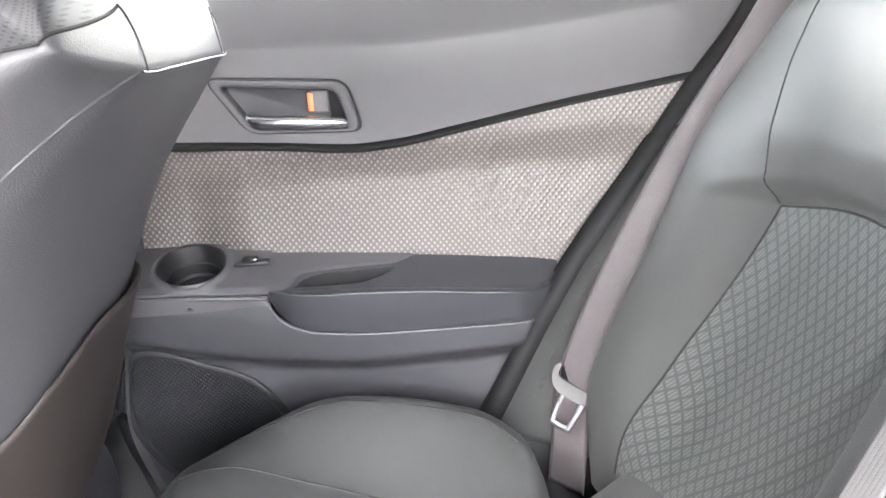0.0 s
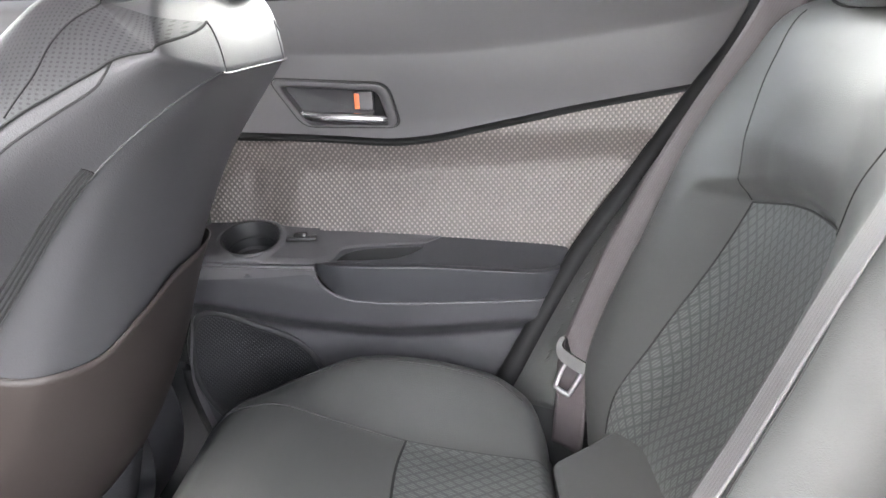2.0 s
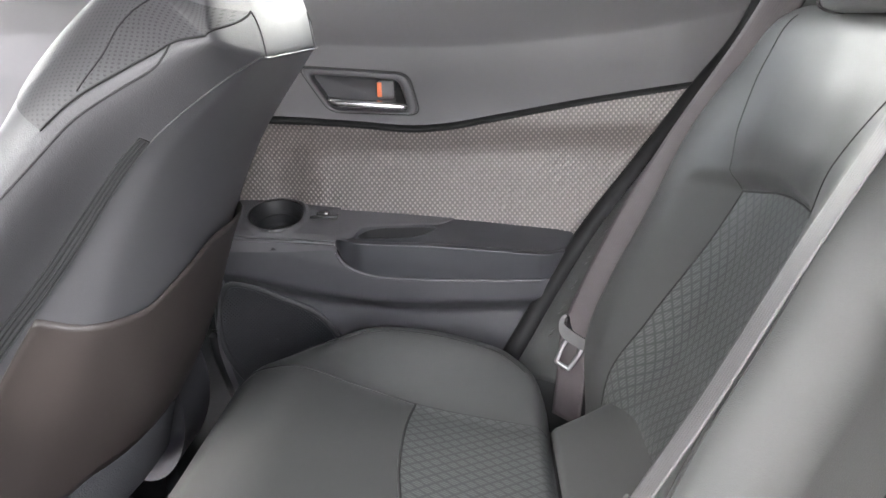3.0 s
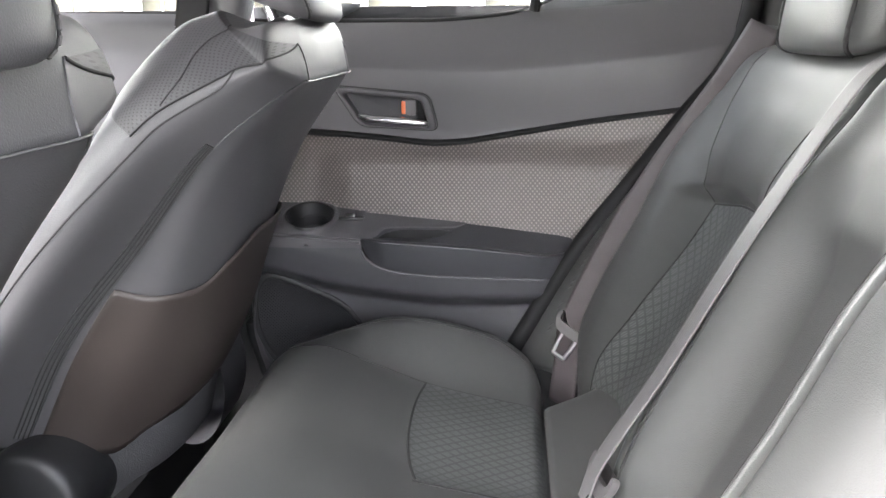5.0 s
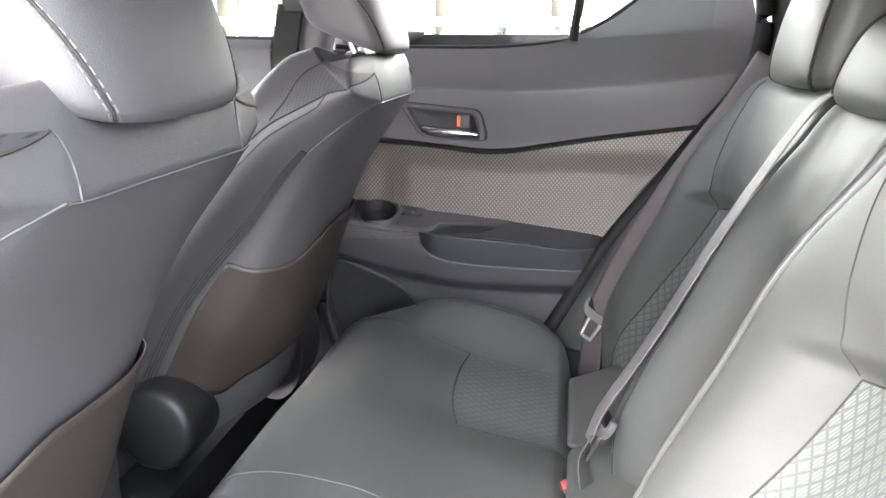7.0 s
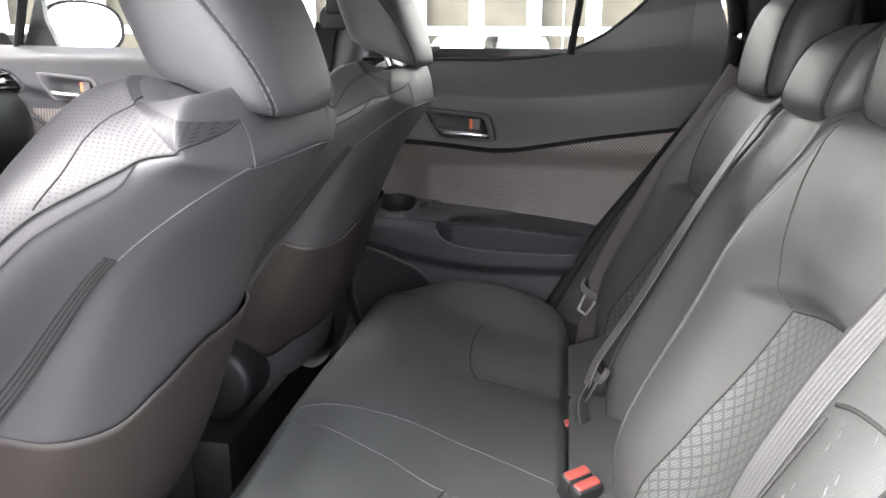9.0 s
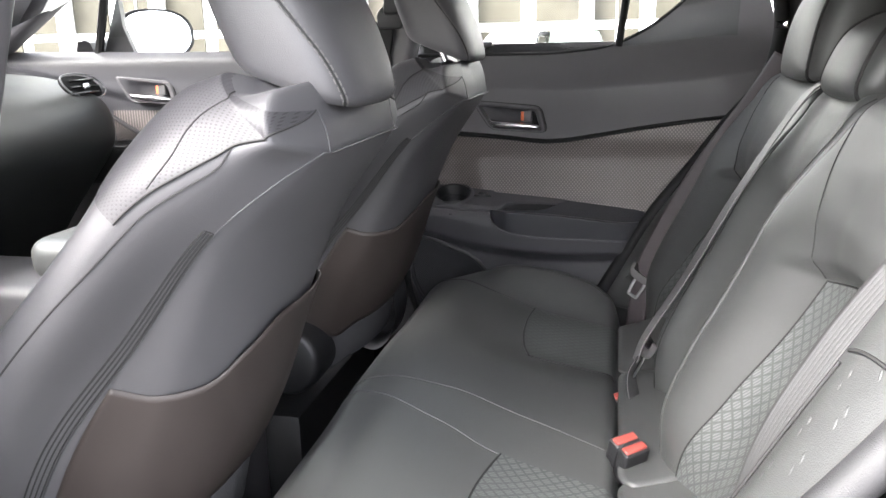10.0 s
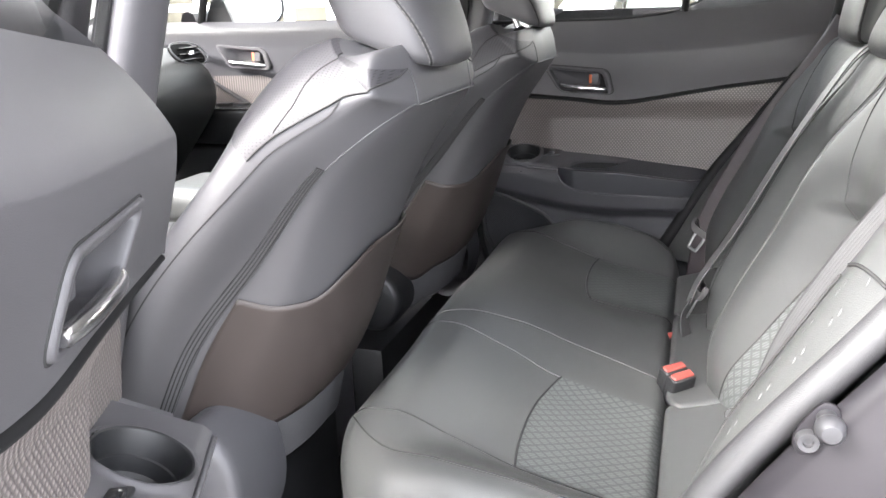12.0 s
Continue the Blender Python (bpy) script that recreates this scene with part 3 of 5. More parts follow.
    T, V = np.meshgrid(np.linspace(0, 1, 60), np.linspace(0, 1, 12), indexing="ij")
    x = -0.226 + 0.175 * T
    far_edge = woven_depth(x, 0.61) + 0.003
    y = tongue_edge(x) + (far_edge - tongue_edge(x)) * V
    G = (y - 0.632) / (far_edge + 0.001 - 0.632)
    sheet("panel_tongue", np.stack([x, side * y, arm_top(x) - 0.0012 + (arm_back(x) + 0.003 - arm_top(x)) * G - 0.003 * (V < 0.05)], -1), PLASTIC, door, "grey hard trim behind the pull pocket", flip=side < 0)
    door_handle(door, side, 0.0, 0.0, upper_depth)
    # window glass, post and frame
    gxs, gzs = np.meshgrid(np.linspace(-0.40, 0.30, 12), np.linspace(0.90, 1.20, 8), indexing="ij")
    pane = S("window_glass", gxs, 0.715 - 0.25 * (gzs - 0.9) ** 1.2, gzs, GLASS, text="clear side window")
    pane.visible_shadow = False
    tube("window_post", [(0.052 + 0.035 * k, side * (0.708 - 0.05 * k), 0.95 + 0.26 * k) for k in np.linspace(0, 1, 8)], 0.0085, RUBBER, door, "black window divider")
    if side > 0:
        tube("window_seal", [(q, side * (float(upper_depth(np.float64(q), sill_line(q))) + 0.004), float(sill_line(q)) + 0.001) for q in np.linspace(-0.40, 0.30, 60)], 0.005, RUBBER, door)
    tube("window_frame", [(q, side * (0.665 - 0.06 * (1.0 if q > -0.3 else 0.5)), 1.185 - 0.05 * ((q + 0.05) / 0.4) ** 2) for q in np.linspace(-0.40, 0.36, 20)], 0.02, PLASTIC_DARK, door)
    # outer skin closes the door
    gxs, gzs = np.meshgrid(np.linspace(-0.42, 0.40, 30), np.linspace(0.05, 0.96, 30), indexing="ij")
    gxs = np.minimum(gxs, door_rear(gzs) + 0.01)
    S("outer_skin", gxs, 0.755 - 0.10 * (gzs - 0.45) ** 2 + 0.02 * step(0.5, 0.9, gzs), gzs, PAINT, text="dark grey painted outer skin", thick=0.004)
    # rubber seals round the rear edge
    zz = np.linspace(0.16, 1.15, 60)
    tube("edge_seal", [(float(door_rear(q)) + 0.004, side * 0.674, q) for q in zz], 0.009, RUBBER, door)
    if side > 0:
        tube("front_seal", [(float(door_front(q)) - 0.013, side * 0.690, q) for q in np.linspace(0.16, 0.90, 50)], 0.011, RUBBER, door, "black rubber seal along the front edge", sides=10)
    # front edge, turned outward
    zf = np.linspace(0.15, 0.965, 80)
    top = [float(upper_depth(door_front(q), q)) if q > trim_line(door_front(q)) else float(woven_depth(door_front(q), q)) if q > 0.62 else 0.660 for q in zf]
    sheet("front_edge", np.array([[(float(door_front(q)) + 0.001 - 0.032 * float(step(0.60, 0.63, q) * step(0.775, 0.75, q)) + 0.035 * k, side * (w + (0.750 - w) * k), q) for k in np.linspace(0, 1, 8)] for q, w in zip(zf, top)]), PLASTIC, door, "smooth grey front edge", flip=side > 0)
    return door


door_far = rear_door(1, "closed grey rear car door with brown-grey woven inset")
door_near = rear_door(-1, "open grey rear car door swung outward")
PIVOT = Vector((-0.3, -0.66, 0.7))
door_near.matrix_world = Matrix.Translation(PIVOT + Vector((-0.001, -0.181, 0.013))) @ pose(0, 0, 0, 0, 0, -64.9) @ pose(0, 0, 0, -5.7, -5.7, 0) @ Matrix.Translation(-PIVOT)

# ---- front seats: sections along the leaning back ----
trim_x = curve((0, -0.545), (0.2, -0.470), (0.45, -0.385), (0.7, -0.295), (0.85, -0.240), (1.0, -0.203))
trim_z = curve((0, 0.440), (0.2, 0.575), (0.45, 0.690), (0.7, 0.800), (0.85, 0.843), (1.0, 0.867))
bulge = curve((0, 0.130), (0.2, 0.128), (0.3, 0.118), (0.5, 0.078), (0.8, 0.028), (1.0, 0.0))
width_back = curve((0, 0.170), (0.3, 0.182), (0.7, 0.183), (0.85, 0.166), (0.93, 0.148), (1.0, 0.126))
width_side = curve((0, 0.225), (0.4, 0.245), (0.7, 0.224), (0.88, 0.202), (1.0, 0.190))
depth_side = curve((0, 0.095), (0.4, 0.080), (0.7, 0.068), (0.9, 0.053), (1.0, 0.042))
depth_front = curve((0, 0.145), (0.4, 0.104), (0.55, 0.096), (0.7, 0.108), (0.88, 0.120), (1.0, 0.112))
FORE = np.array([-0.756, 0, 0.655])


@functools.lru_cache(maxsize=4000)
def seat_section(s, n=72):
    """Closed section of the seat back at s: from the middle of the back round the far side to the front and home."""
    if s > 1:
        # the cap: a band that stands up from the piping at the rear, then rounds over under the headrest
        base = seat_section(1.0, n)
        q = min(1.0, (s - 1) / 0.5)
        fore = np.clip((base - base[0]) @ FORE / 0.115, 0, 1)
        a = q * math.pi / 2
        front = step(0.35, 1.0, fore)
        lift = np.clip(0.926 - base[:, 2], 0.004, 0.058) * math.sin(a)
        mid = base.mean(0)
        inward = (mid - base) / np.linalg.norm(mid - base, axis=1)[:, None]
        draw = 0.034 * (1 - math.cos(a)) + 0.012 * front * math.sin(a)
        return base + inward * draw[:, None] + lift[:, None] * np.array([-0.12, 0, 0.993])
    wb, ws, d1, d2, bu = width_back(s), width_side(s), depth_side(s), depth_front(s), bulge(s)
    half = [(-bu, 0.0), (-bu * 0.90, wb * 0.5), (-bu * 0.50, wb * 0.85), (0.004, wb * 1.02), (d1 * 0.55, ws * 0.985), (d1, ws), (d1 + (d2 - d1) * 0.55, ws * 0.93), (d2, ws * 0.72), (d2 - 0.015, ws * 0.40), (d2 - 0.03, 0.0)]
    pts = half + [(a, -b) for a, b in half[-2:0:-1]]
    ring = through_points(pts, n, closed=True)
    o = np.array([trim_x(s), 0, trim_z(s)])
    return o + ring[:, :1] * FORE + ring[:, 1:] * np.array([0, 1, 0])


def ring_at(s, f, off=0.0):
    """A place on the near half of the seat back: s up it, f round the section, off in metres above it."""
    ring = seat_section(float(s), 144)
    p = ring[int(f)] + (ring[int(f) + 1] - ring[int(f)]) * (f - int(f))
    c = ring.mean(0)
    return p + off * (p - c) / np.linalg.norm(p - c)


def front_seat(y0, label, raised=0.0):
    outboard = 1 if y0 > 0 else -1
    seat = thing("front_seat", label, "car seat", "front seats")
    n = 96
    S = np.concatenate([np.linspace(0, 1.0, 60), np.linspace(1.03, 1.5, 14)])
    P = np.array([seat_section(s, n) for s in S])
    top = P[-1].mean(0)
    P = np.vstack([P, [top + (P[-1] - top) * k for k in (0.92, 0.6, 0.3, 0.02)]])
    sheet("backrest", P, LEATHER_SIDE, seat, "grey leather backrest cover", around=True)
    # hard back panel joint: a pale seam all round
    line = [ring_at(q, 24.3 - 1.9 * float(step(0.1, 0.6, q))) for q in np.linspace(0.02, 1.0, 60)]
    for sgn in (1, -1):
        tube("piping", [(p[0] + 0.001, sgn * p[1], p[2]) for p in line], 0.0010, PIPING, seat, "pale piping", sides=6)
    tube("piping", [p + np.array([0.002, 0, 0.0]) for p in [seat_section(1.0, 144)[k % 144] for k in range(-22, 23)]], 0.0010, PIPING, seat, sides=6)
    # stitched strip along the near edge and the bolster seam
    def on_side(s, f, off=0.0):
        return ring_at(s, f, off) * (1, -1, 1)

    strip = np.array([[on_side(s, 24.5 - 1.9 * float(step(0.1, 0.6, s)) + 1.7 * k, 0.0010) for k in np.linspace(0, 1, 7)] for s in np.linspace(0.02, 0.715, 40)])
    sheet("side_strip", strip, LEATHER_SIDE, seat, "stitched leather strip", thick=0.001)
    for k in (0, 2, 4, 6):
        tube("side_stitching", strip[:, k], 0.0011, SEAM, seat, sides=5)
    tube("side_stitching", strip[-1], 0.0007, SEAM, seat, sides=5)
    for sgn in (1, -1):
        line = through_points([(0.925, 38), (0.885, 35), (0.842, 33), (0.77, 33), (0.70, 33.6), (0.637, 33.6), (0.576, 34), (0.45, 35.5), (0.25, 36.5), (0.05, 37)], 60)
        tube("bolster_seam", [on_side(q, f, 0.0004) * (1, -sgn, 1) for q, f in line], 0.0009, SEAM, seat, sides=5)
        line = through_points([(1.0, 16.5), (1.07, 16.5), (1.14, 18.0), (1.22, 23.0)], 24)
        tube("shoulder_seam", [ring_at(q, f, 0.0004) * (1, sgn, 1) for q, f in line], 0.0009, PIPING, seat, sides=5)
    # map pocket on the lower back
    edge = curve((-1, 0.358), (-0.85, 0.375), (-0.72, 0.398), (-0.52, 0.436), (-0.35, 0.495), (-0.1, 0.545), (0.3, 0.54), (0.7, 0.49), (1, 0.42))
    pocket_foot = curve((0, 0.172), (0.22, 0.150), (0.46, 0.107), (0.61, 0.050), (1, 0.022))
    ks = np.linspace(-1, 1, 61)
    rows = []
    for v in np.linspace(0, 1, 24):
        row = []
        for k in ks:
            low = float(pocket_foot(abs(k)))
            s = low + (float(edge(k)) - low) * v
            ring = seat_section(s, 144)
            f = (k * 23.0) % 144
            a, b = ring[int(f) % 144], ring[(int(f) + 1) % 144]
            p = a + (b - a) * (f - int(f))
            row.append(p - FORE * (0.0012 + 0.0050 * (1 - k * k) * (0.4 + 0.6 * v)))
        rows.append(row)
    pk = sheet("map_pocket", np.array(rows), POCKET, seat, "brown-grey vinyl map pocket", thick=0.002)
    tube("hem", [np.array(p) - FORE * 0.001 for p in rows[-1]], 0.0011, POCKET, pk, sides=6)
    # felt skirt below the pocket
    foot = np.array(rows[0])
    sk = np.array([[foot[m] + FORE * 0.003 + np.array([0.012 * v * (1 - abs(ks[m]) ** 2), 0, 0]) + v * np.array([-0.03, 0, -0.075]) for m in range(len(ks))] for v in np.linspace(0, 1, 8)])
    sheet("lower_skirt", sk, FELT, seat, "grey felt lower skirt")
    for sgn in (1, -1):
        turned = Matrix(((1, 0, 0, 0), (0, 0, sgn, 0), (0, 1, 0, 0), (0, 0, 0, 1)))
        drum = [(0.0, 0.122), (0.80, 0.121), (0.90, 0.118), (0.97, 0.111), (1.0, 0.100), (1.0, 0.0)]
        if sgn == outboard:
            spin("side_shield", drum, PLASTIC_LOW, seat, "rounded grey plastic side shield", place=Matrix.Translation((-0.470, sgn * 0.11, 0.395)) @ turned @ Matrix.Diagonal((0.058, 0.098, 1, 1)))
        else:
            spin("recliner_cover", drum, PLASTIC_DARK, seat, "rounded black hinge cover", place=Matrix.Translation((-0.530, sgn * 0.10, 0.395)) @ turned @ Matrix.Diagonal((0.064, 0.068, 1, 1)))
    # cushion and base
    gx = through_points([(-0.62, 0.26), (-0.63, 0.38), (-0.68, 0.42), (-0.80, 0.455), (-0.98, 0.47), (-1.04, 0.43), (-1.04, 0.30)], 40)
    C = np.array([[(p[0], 0.26 * t, p[1] + 0.025 * (abs(t) ** 3) - 0.05 * max(0, abs(t) - 0.9) * 10 * (1 if 4 < i < 36 else 0)) for t in np.linspace(-1, 1, 25)] for i, p in enumerate(gx)])
    sheet("cushion", C, LEATHER, seat, "grey leather cushion", thick=0.02)
    box("base", (-1.0, -0.24, 0.02), (-0.50, 0.24, 0.30), PLASTIC_DARK, seat, bevel=0.02)
    # perforated shoulder inset on both sides of the upper back
    for sgn in (1, -1):
        lower = curve((0.6, 36), (0.73, 36.5), (0.80, 36.2), (0.873, 36.6), (0.94, 38), (0.99, 37.2), (1.04, 35), (1.12, 29.5), (1.22, 23))
        fold = curve((0.73, 37), (0.80, 41), (0.868, 45), (1.0, 48.5), (1.24, 50))
        ups = np.concatenate([np.linspace(0.66, 1.0, 34), np.linspace(1.015, 1.22, 18)])
        G = np.array([[ring_at(q, f, 0.0016) * (1, sgn, 1) for f in np.linspace(float(lower(q)), 62, 40)] for q in ups])
        sheet("shoulder_inset", G, PERFORATED, seat, "perforated grey leather inset", flip=sgn > 0)
        tube("inset_seam", G[:, 0], 0.0011, SEAM, seat, sides=5)
        tube("inset_seam", [ring_at(q, float(fold(q)), 0.0018) * (1, sgn, 1) for q in np.linspace(0.74, 1.22, 40)], 0.0008, SEAM, seat, sides=5)
    # headrest on two posts
    head = thing_part("headrest", seat)
    H = [(-0.252, 0.918, 0.020, 0.040), (-0.250, 0.918, 0.052, 0.092), (-0.250, 0.924, 0.062, 0.103), (-0.252, 0.938, 0.066, 0.109), (-0.263, 0.975, 0.068, 0.115), (-0.280, 1.025, 0.064, 0.117), (-0.298, 1.075, 0.050, 0.106), (-0.308, 1.105, 0.026, 0.07), (-0.310, 1.111, 0.006, 0.02)]
    H = [(hx - 0.4 * raised, hz + raised, wx, wy) for hx, hz, wx, wy in H]
    H = through_points(H, 30)
    a = np.linspace(0, 2 * np.pi, 56, endpoint=False)
    ex, ey = np.sign(np.cos(a)) * np.abs(np.cos(a)) ** 0.55, np.sign(np.sin(a)) * np.abs(np.sin(a)) ** 0.55
    HP = np.array([[(hx + wx * cx, wy * cy, hz + 0.006 - 0.38 * wx * cx) for cx, cy in zip(ex, ey)] for hx, hz, wx, wy in H])
    sheet("cover", HP, LEATHER_SIDE, head, "smooth grey leather", around=True)
    for sgn in (1, -1):
        path = through_points([(6, 50.0), (9, 49.6), (12, 48.8), (14, 47.6), (15.5, 46), (17, 44.4), (19, 43.2), (22, 42.6), (25, 42.4)], 44)
        for off in (0.0, 1.0):
            line = []
            for i, k in path:
                k = k - off if sgn < 0 else 56 - k + off
                k0, k1, f = int(k) % 56, (int(k) + 1) % 56, k - int(k)
                r0 = HP[int(i)] + (HP[int(i) + 1] - HP[int(i)]) * (i - int(i))
                line.append(r0[k0] + (r0[k1] - r0[k0]) * f + np.array([0.0004, sgn * 0.0006, 0]))
            if off == 0.0:
                tube("stitch_groove", line, 0.0012, SEAM, head, sides=5)
                first = line
            else:
                mid_line = (np.array(line) + np.array(first)) / 2
                dashes("stitching", mid_line + (0.0006, sgn * 0.0008, 0), STITCH, head, "grey stitches", radius=0.0008, length=0.005, gap=0.003)
                dashes("stitching", 2 * np.array(first) - mid_line + (0.0006, sgn * 0.0008, 0), STITCH, head, "grey stitches", radius=0.0008, length=0.005, gap=0.003)
        tube("post", [(-0.240, sgn * 0.07, 0.90), (-0.262, sgn * 0.07, 0.97)], 0.006, CHROME, head, "chrome post", sides=12)
        spin("post_guide", [(0.0, 0.012), (0.010, 0.012), (0.014, 0.008), (0.017, 0.0)], PLASTIC_DARK, seat, place=pose(-0.245, sgn * 0.07, 0.920, 0, -30, 0), n=20)
    seat.matrix_world = pose(0, y0, 0)
    return seat


front_seat(-0.35, "grey leather front seat with a brown map pocket")
front_seat(0.35, "grey leather front seat beside the closed rear door", 0.026)

# ---- rear bench cushion ----
bench = thing("rear_bench_cushion", "grey leather rear bench cushion with quilted insets", "car seat")


nose_mid = curve((-0.352, 0.395), (-0.340, 0.432), (-0.320, 0.463), (-0.295, 0.479), (-0.26, 0.483), (-0.18, 0.462), (-0.09, 0.437), (0.0, 0.419), (0.08, 0.402), (0.15, 0.38))
nose_seat = curve((-0.352, 0.385), (-0.340, 0.425), (-0.320, 0.456), (-0.295, 0.473), (-0.26, 0.477), (-0.18, 0.449), (-0.09, 0.414), (0.0, 0.393), (0.08, 0.378), (0.15, 0.36))
nose_out = curve((-0.352, 0.350), (-0.335, 0.388), (-0.315, 0.420), (-0.28, 0.448), (-0.23, 0.472), (-0.17, 0.486), (-0.10, 0.480), (0.0, 0.455), (0.07, 0.420), (0.12, 0.37), (0.15, 0.33))
bench_half = curve((-0.352, 0.40), (-0.33, 0.465), (-0.29, 0.525), (-0.22, 0.578), (-0.12, 0.600), (0.0, 0.598), (0.05, 0.575), (0.08, 0.535), (0.10, 0.50))


def bench_height(x, y):
    """Height of the bench's top: a low hump in the middle, a seat hollow on each side, a raised outer bolster."""
    a = np.abs(y)
    half = bench_half(x)
    h = nose_mid(x) + (nose_seat(x) - nose_mid(x)) * step(0.06, 0.24, a)
    h = h + (nose_out(x) - h) * step(0.43, 0.575, a)
    edge_fall = np.clip((a / half - 0.90) / 0.10, 0, 1)
    end_fall = np.clip((x - 0.052) / 0.024, 0, 1)
    return h - 0.050 * (1 - np.sqrt(np.clip(1 - edge_fall ** 2, 0, 1))) - 0.05 * (1 - np.sqrt(np.clip(1 - end_fall ** 2, 0, 1)))


def bench_at(x, y):
    return np.stack(np.broadcast_arrays(x, y, bench_height(x, y)), -1)


xg = np.concatenate([-0.352 + 0.423 * np.linspace(0, 1, 90) ** 1.4, [0.0735, 0.0745, 0.0755, 0.076, 0.080]])
vg = np.sin(np.linspace(-1, 1, 180) * np.pi / 2 * 0.97) / math.sin(np.pi / 2 * 0.97)
X2, V2 = np.meshgrid(xg, vg, indexing="ij")
P = bench_at(X2, V2 * bench_half(X2))
sheet("cover", P, LEATHER, bench, "smooth grey leather cover")
front = np.array([[p + (0.03 * math.sin(math.pi * k) * 0.3 + 0.02 * k, 0, -(p[2] - 0.20) * k) for p in P[0]] for k in np.linspace(0, 1, 8)])
sheet("front_cover", front, LEATHER, bench, flip=True)
inner_seam = curve((-0.335, 0.118), (-0.28, 0.140), (-0.232, 0.152), (-0.169, 0.160), (-0.10, 0.178), (-0.013, 0.186), (0.068, 0.190))
outer_seam = curve((-0.335, 0.425), (-0.28, 0.440), (-0.17, 0.445), (0.068, 0.448))
for sgn in (1, -1):
    rim = P[:, -1 if sgn > 0 else 0]
    side = np.array([[(p[0], p[1] + sgn * 0.006 * math.sin(math.pi * k) - sgn * 0.03 * k, p[2] + (0.2 - p[2]) * k) for k in np.linspace(0, 1, 8)] for p in rim])
    sheet("side_cover", side, LEATHER, bench, flip=sgn > 0)
    xq, yq = np.meshgrid(np.linspace(0, 1, 40), np.linspace(0, 1, 50), indexing="ij")
    y_in, y_out = inner_seam(-0.1 + 0.168 * xq) + 0.002, outer_seam(-0.1 + 0.168 * xq) - 0.002
    yq = y_in + (y_out - y_in) * yq
    x0 = -0.108 + 0.020 * np.abs((yq - 0.34) / 0.15) ** 2.4
    xq = x0 + (0.068 - x0) * xq
    Q = bench_at(xq, sgn * yq) + (0, 0, 0.0018)
    sheet("quilted_inset", Q, QUILT, bench, "diamond-quilted grey inset", flip=sgn < 0)
    tube("seam", Q[0] + (-0.001, 0, -0.0004), 0.0018, SEAM, bench, sides=6)
    for line in (inner_seam, outer_seam):
        tube("seam", [bench_at(np.float64(x), np.float64(sgn * float(line(x)))) for x in np.linspace(-0.09 if sgn > 0 and line is inner_seam else -0.335, 0.068, 60)], 0.0012, SEAM if sgn > 0 or line is outer_seam else PIPING, bench, sides=6)
for sgn in (1, -1):
    tube("edge_seam", [bench_at(np.float64(x), np.float64(sgn * (float(bench_half(x)) - 0.048))) for x in np.linspace(-0.325, 0.045, 60)], 0.0011, SEAM, bench, sides=6)
stitch_y = curve((-0.33, -0.095), (-0.257, -0.088), (-0.163, -0.066), (-0.066, -0.085), (0.066, -0.118))
dashes("stitched_seam", [bench_at(np.float64(x), stitch_y(x)) + (0, 0, 0.0006) for x in np.linspace(-0.32, 0.068, 80)], STITCH, bench, "light stitched seam", radius=0.0008, length=0.006, gap=0.0015)

# ---- rear backrests ----
back_x = curve((0, 0.165), (0.15, 0.172), (0.3, 0.205), (0.5, 0.258), (0.7, 0.302), (0.85, 0.332), (0.93, 0.352), (0.97, 0.385), (1.0, 0.430))
back_z = curve((0, 0.335), (0.15, 0.43), (0.3, 0.52), (0.5, 0.635), (0.7, 0.752), (0.85, 0.838), (0.93, 0.885), (0.97, 0.900), (1.0, 0.890))
wing = curve((0, 0.040), (0.3, 0.060), (0.6, 0.055), (0.85, 0.022), (1, 0.0))


def back_at(s, t, yc, hw, lift=0.0, hollow=0.0):
    """A place on a backrest: s up it, t from -1 to 1 across it."""
    x, z = back_x(s), back_z(s)
    w = wing(s) * step(0.30, 1.0, np.abs(t)) + 0.012 * step(0.63, 0.72, s) * step(0.9, 0.3, np.abs(t)) * step(0.98, 0.8, s)
    roll = 0.10 * np.clip((np.abs(t) - 0.93) / 0.07, 0, 1) ** 2
    n = np.array([-0.88, 0, 0.40])
    w = w - hollow * step(0.80, 0.46, np.abs(t)) * step(0.05, 0.30, s) * step(0.668 - 0.030 * (t / 0.5) ** 2, 0.640 - 0.030 * (t / 0.5) ** 2, s)
    f = w - roll + lift
    return np.stack([x + n[0] * f, yc + hw * t, z + n[2] * f * step(1.0, 0.8, s) - 0.03 * np.clip((np.abs(t) - 0.80) / 0.2, 0, 1) ** 2 * step(0.7, 0.95, s)], -1)


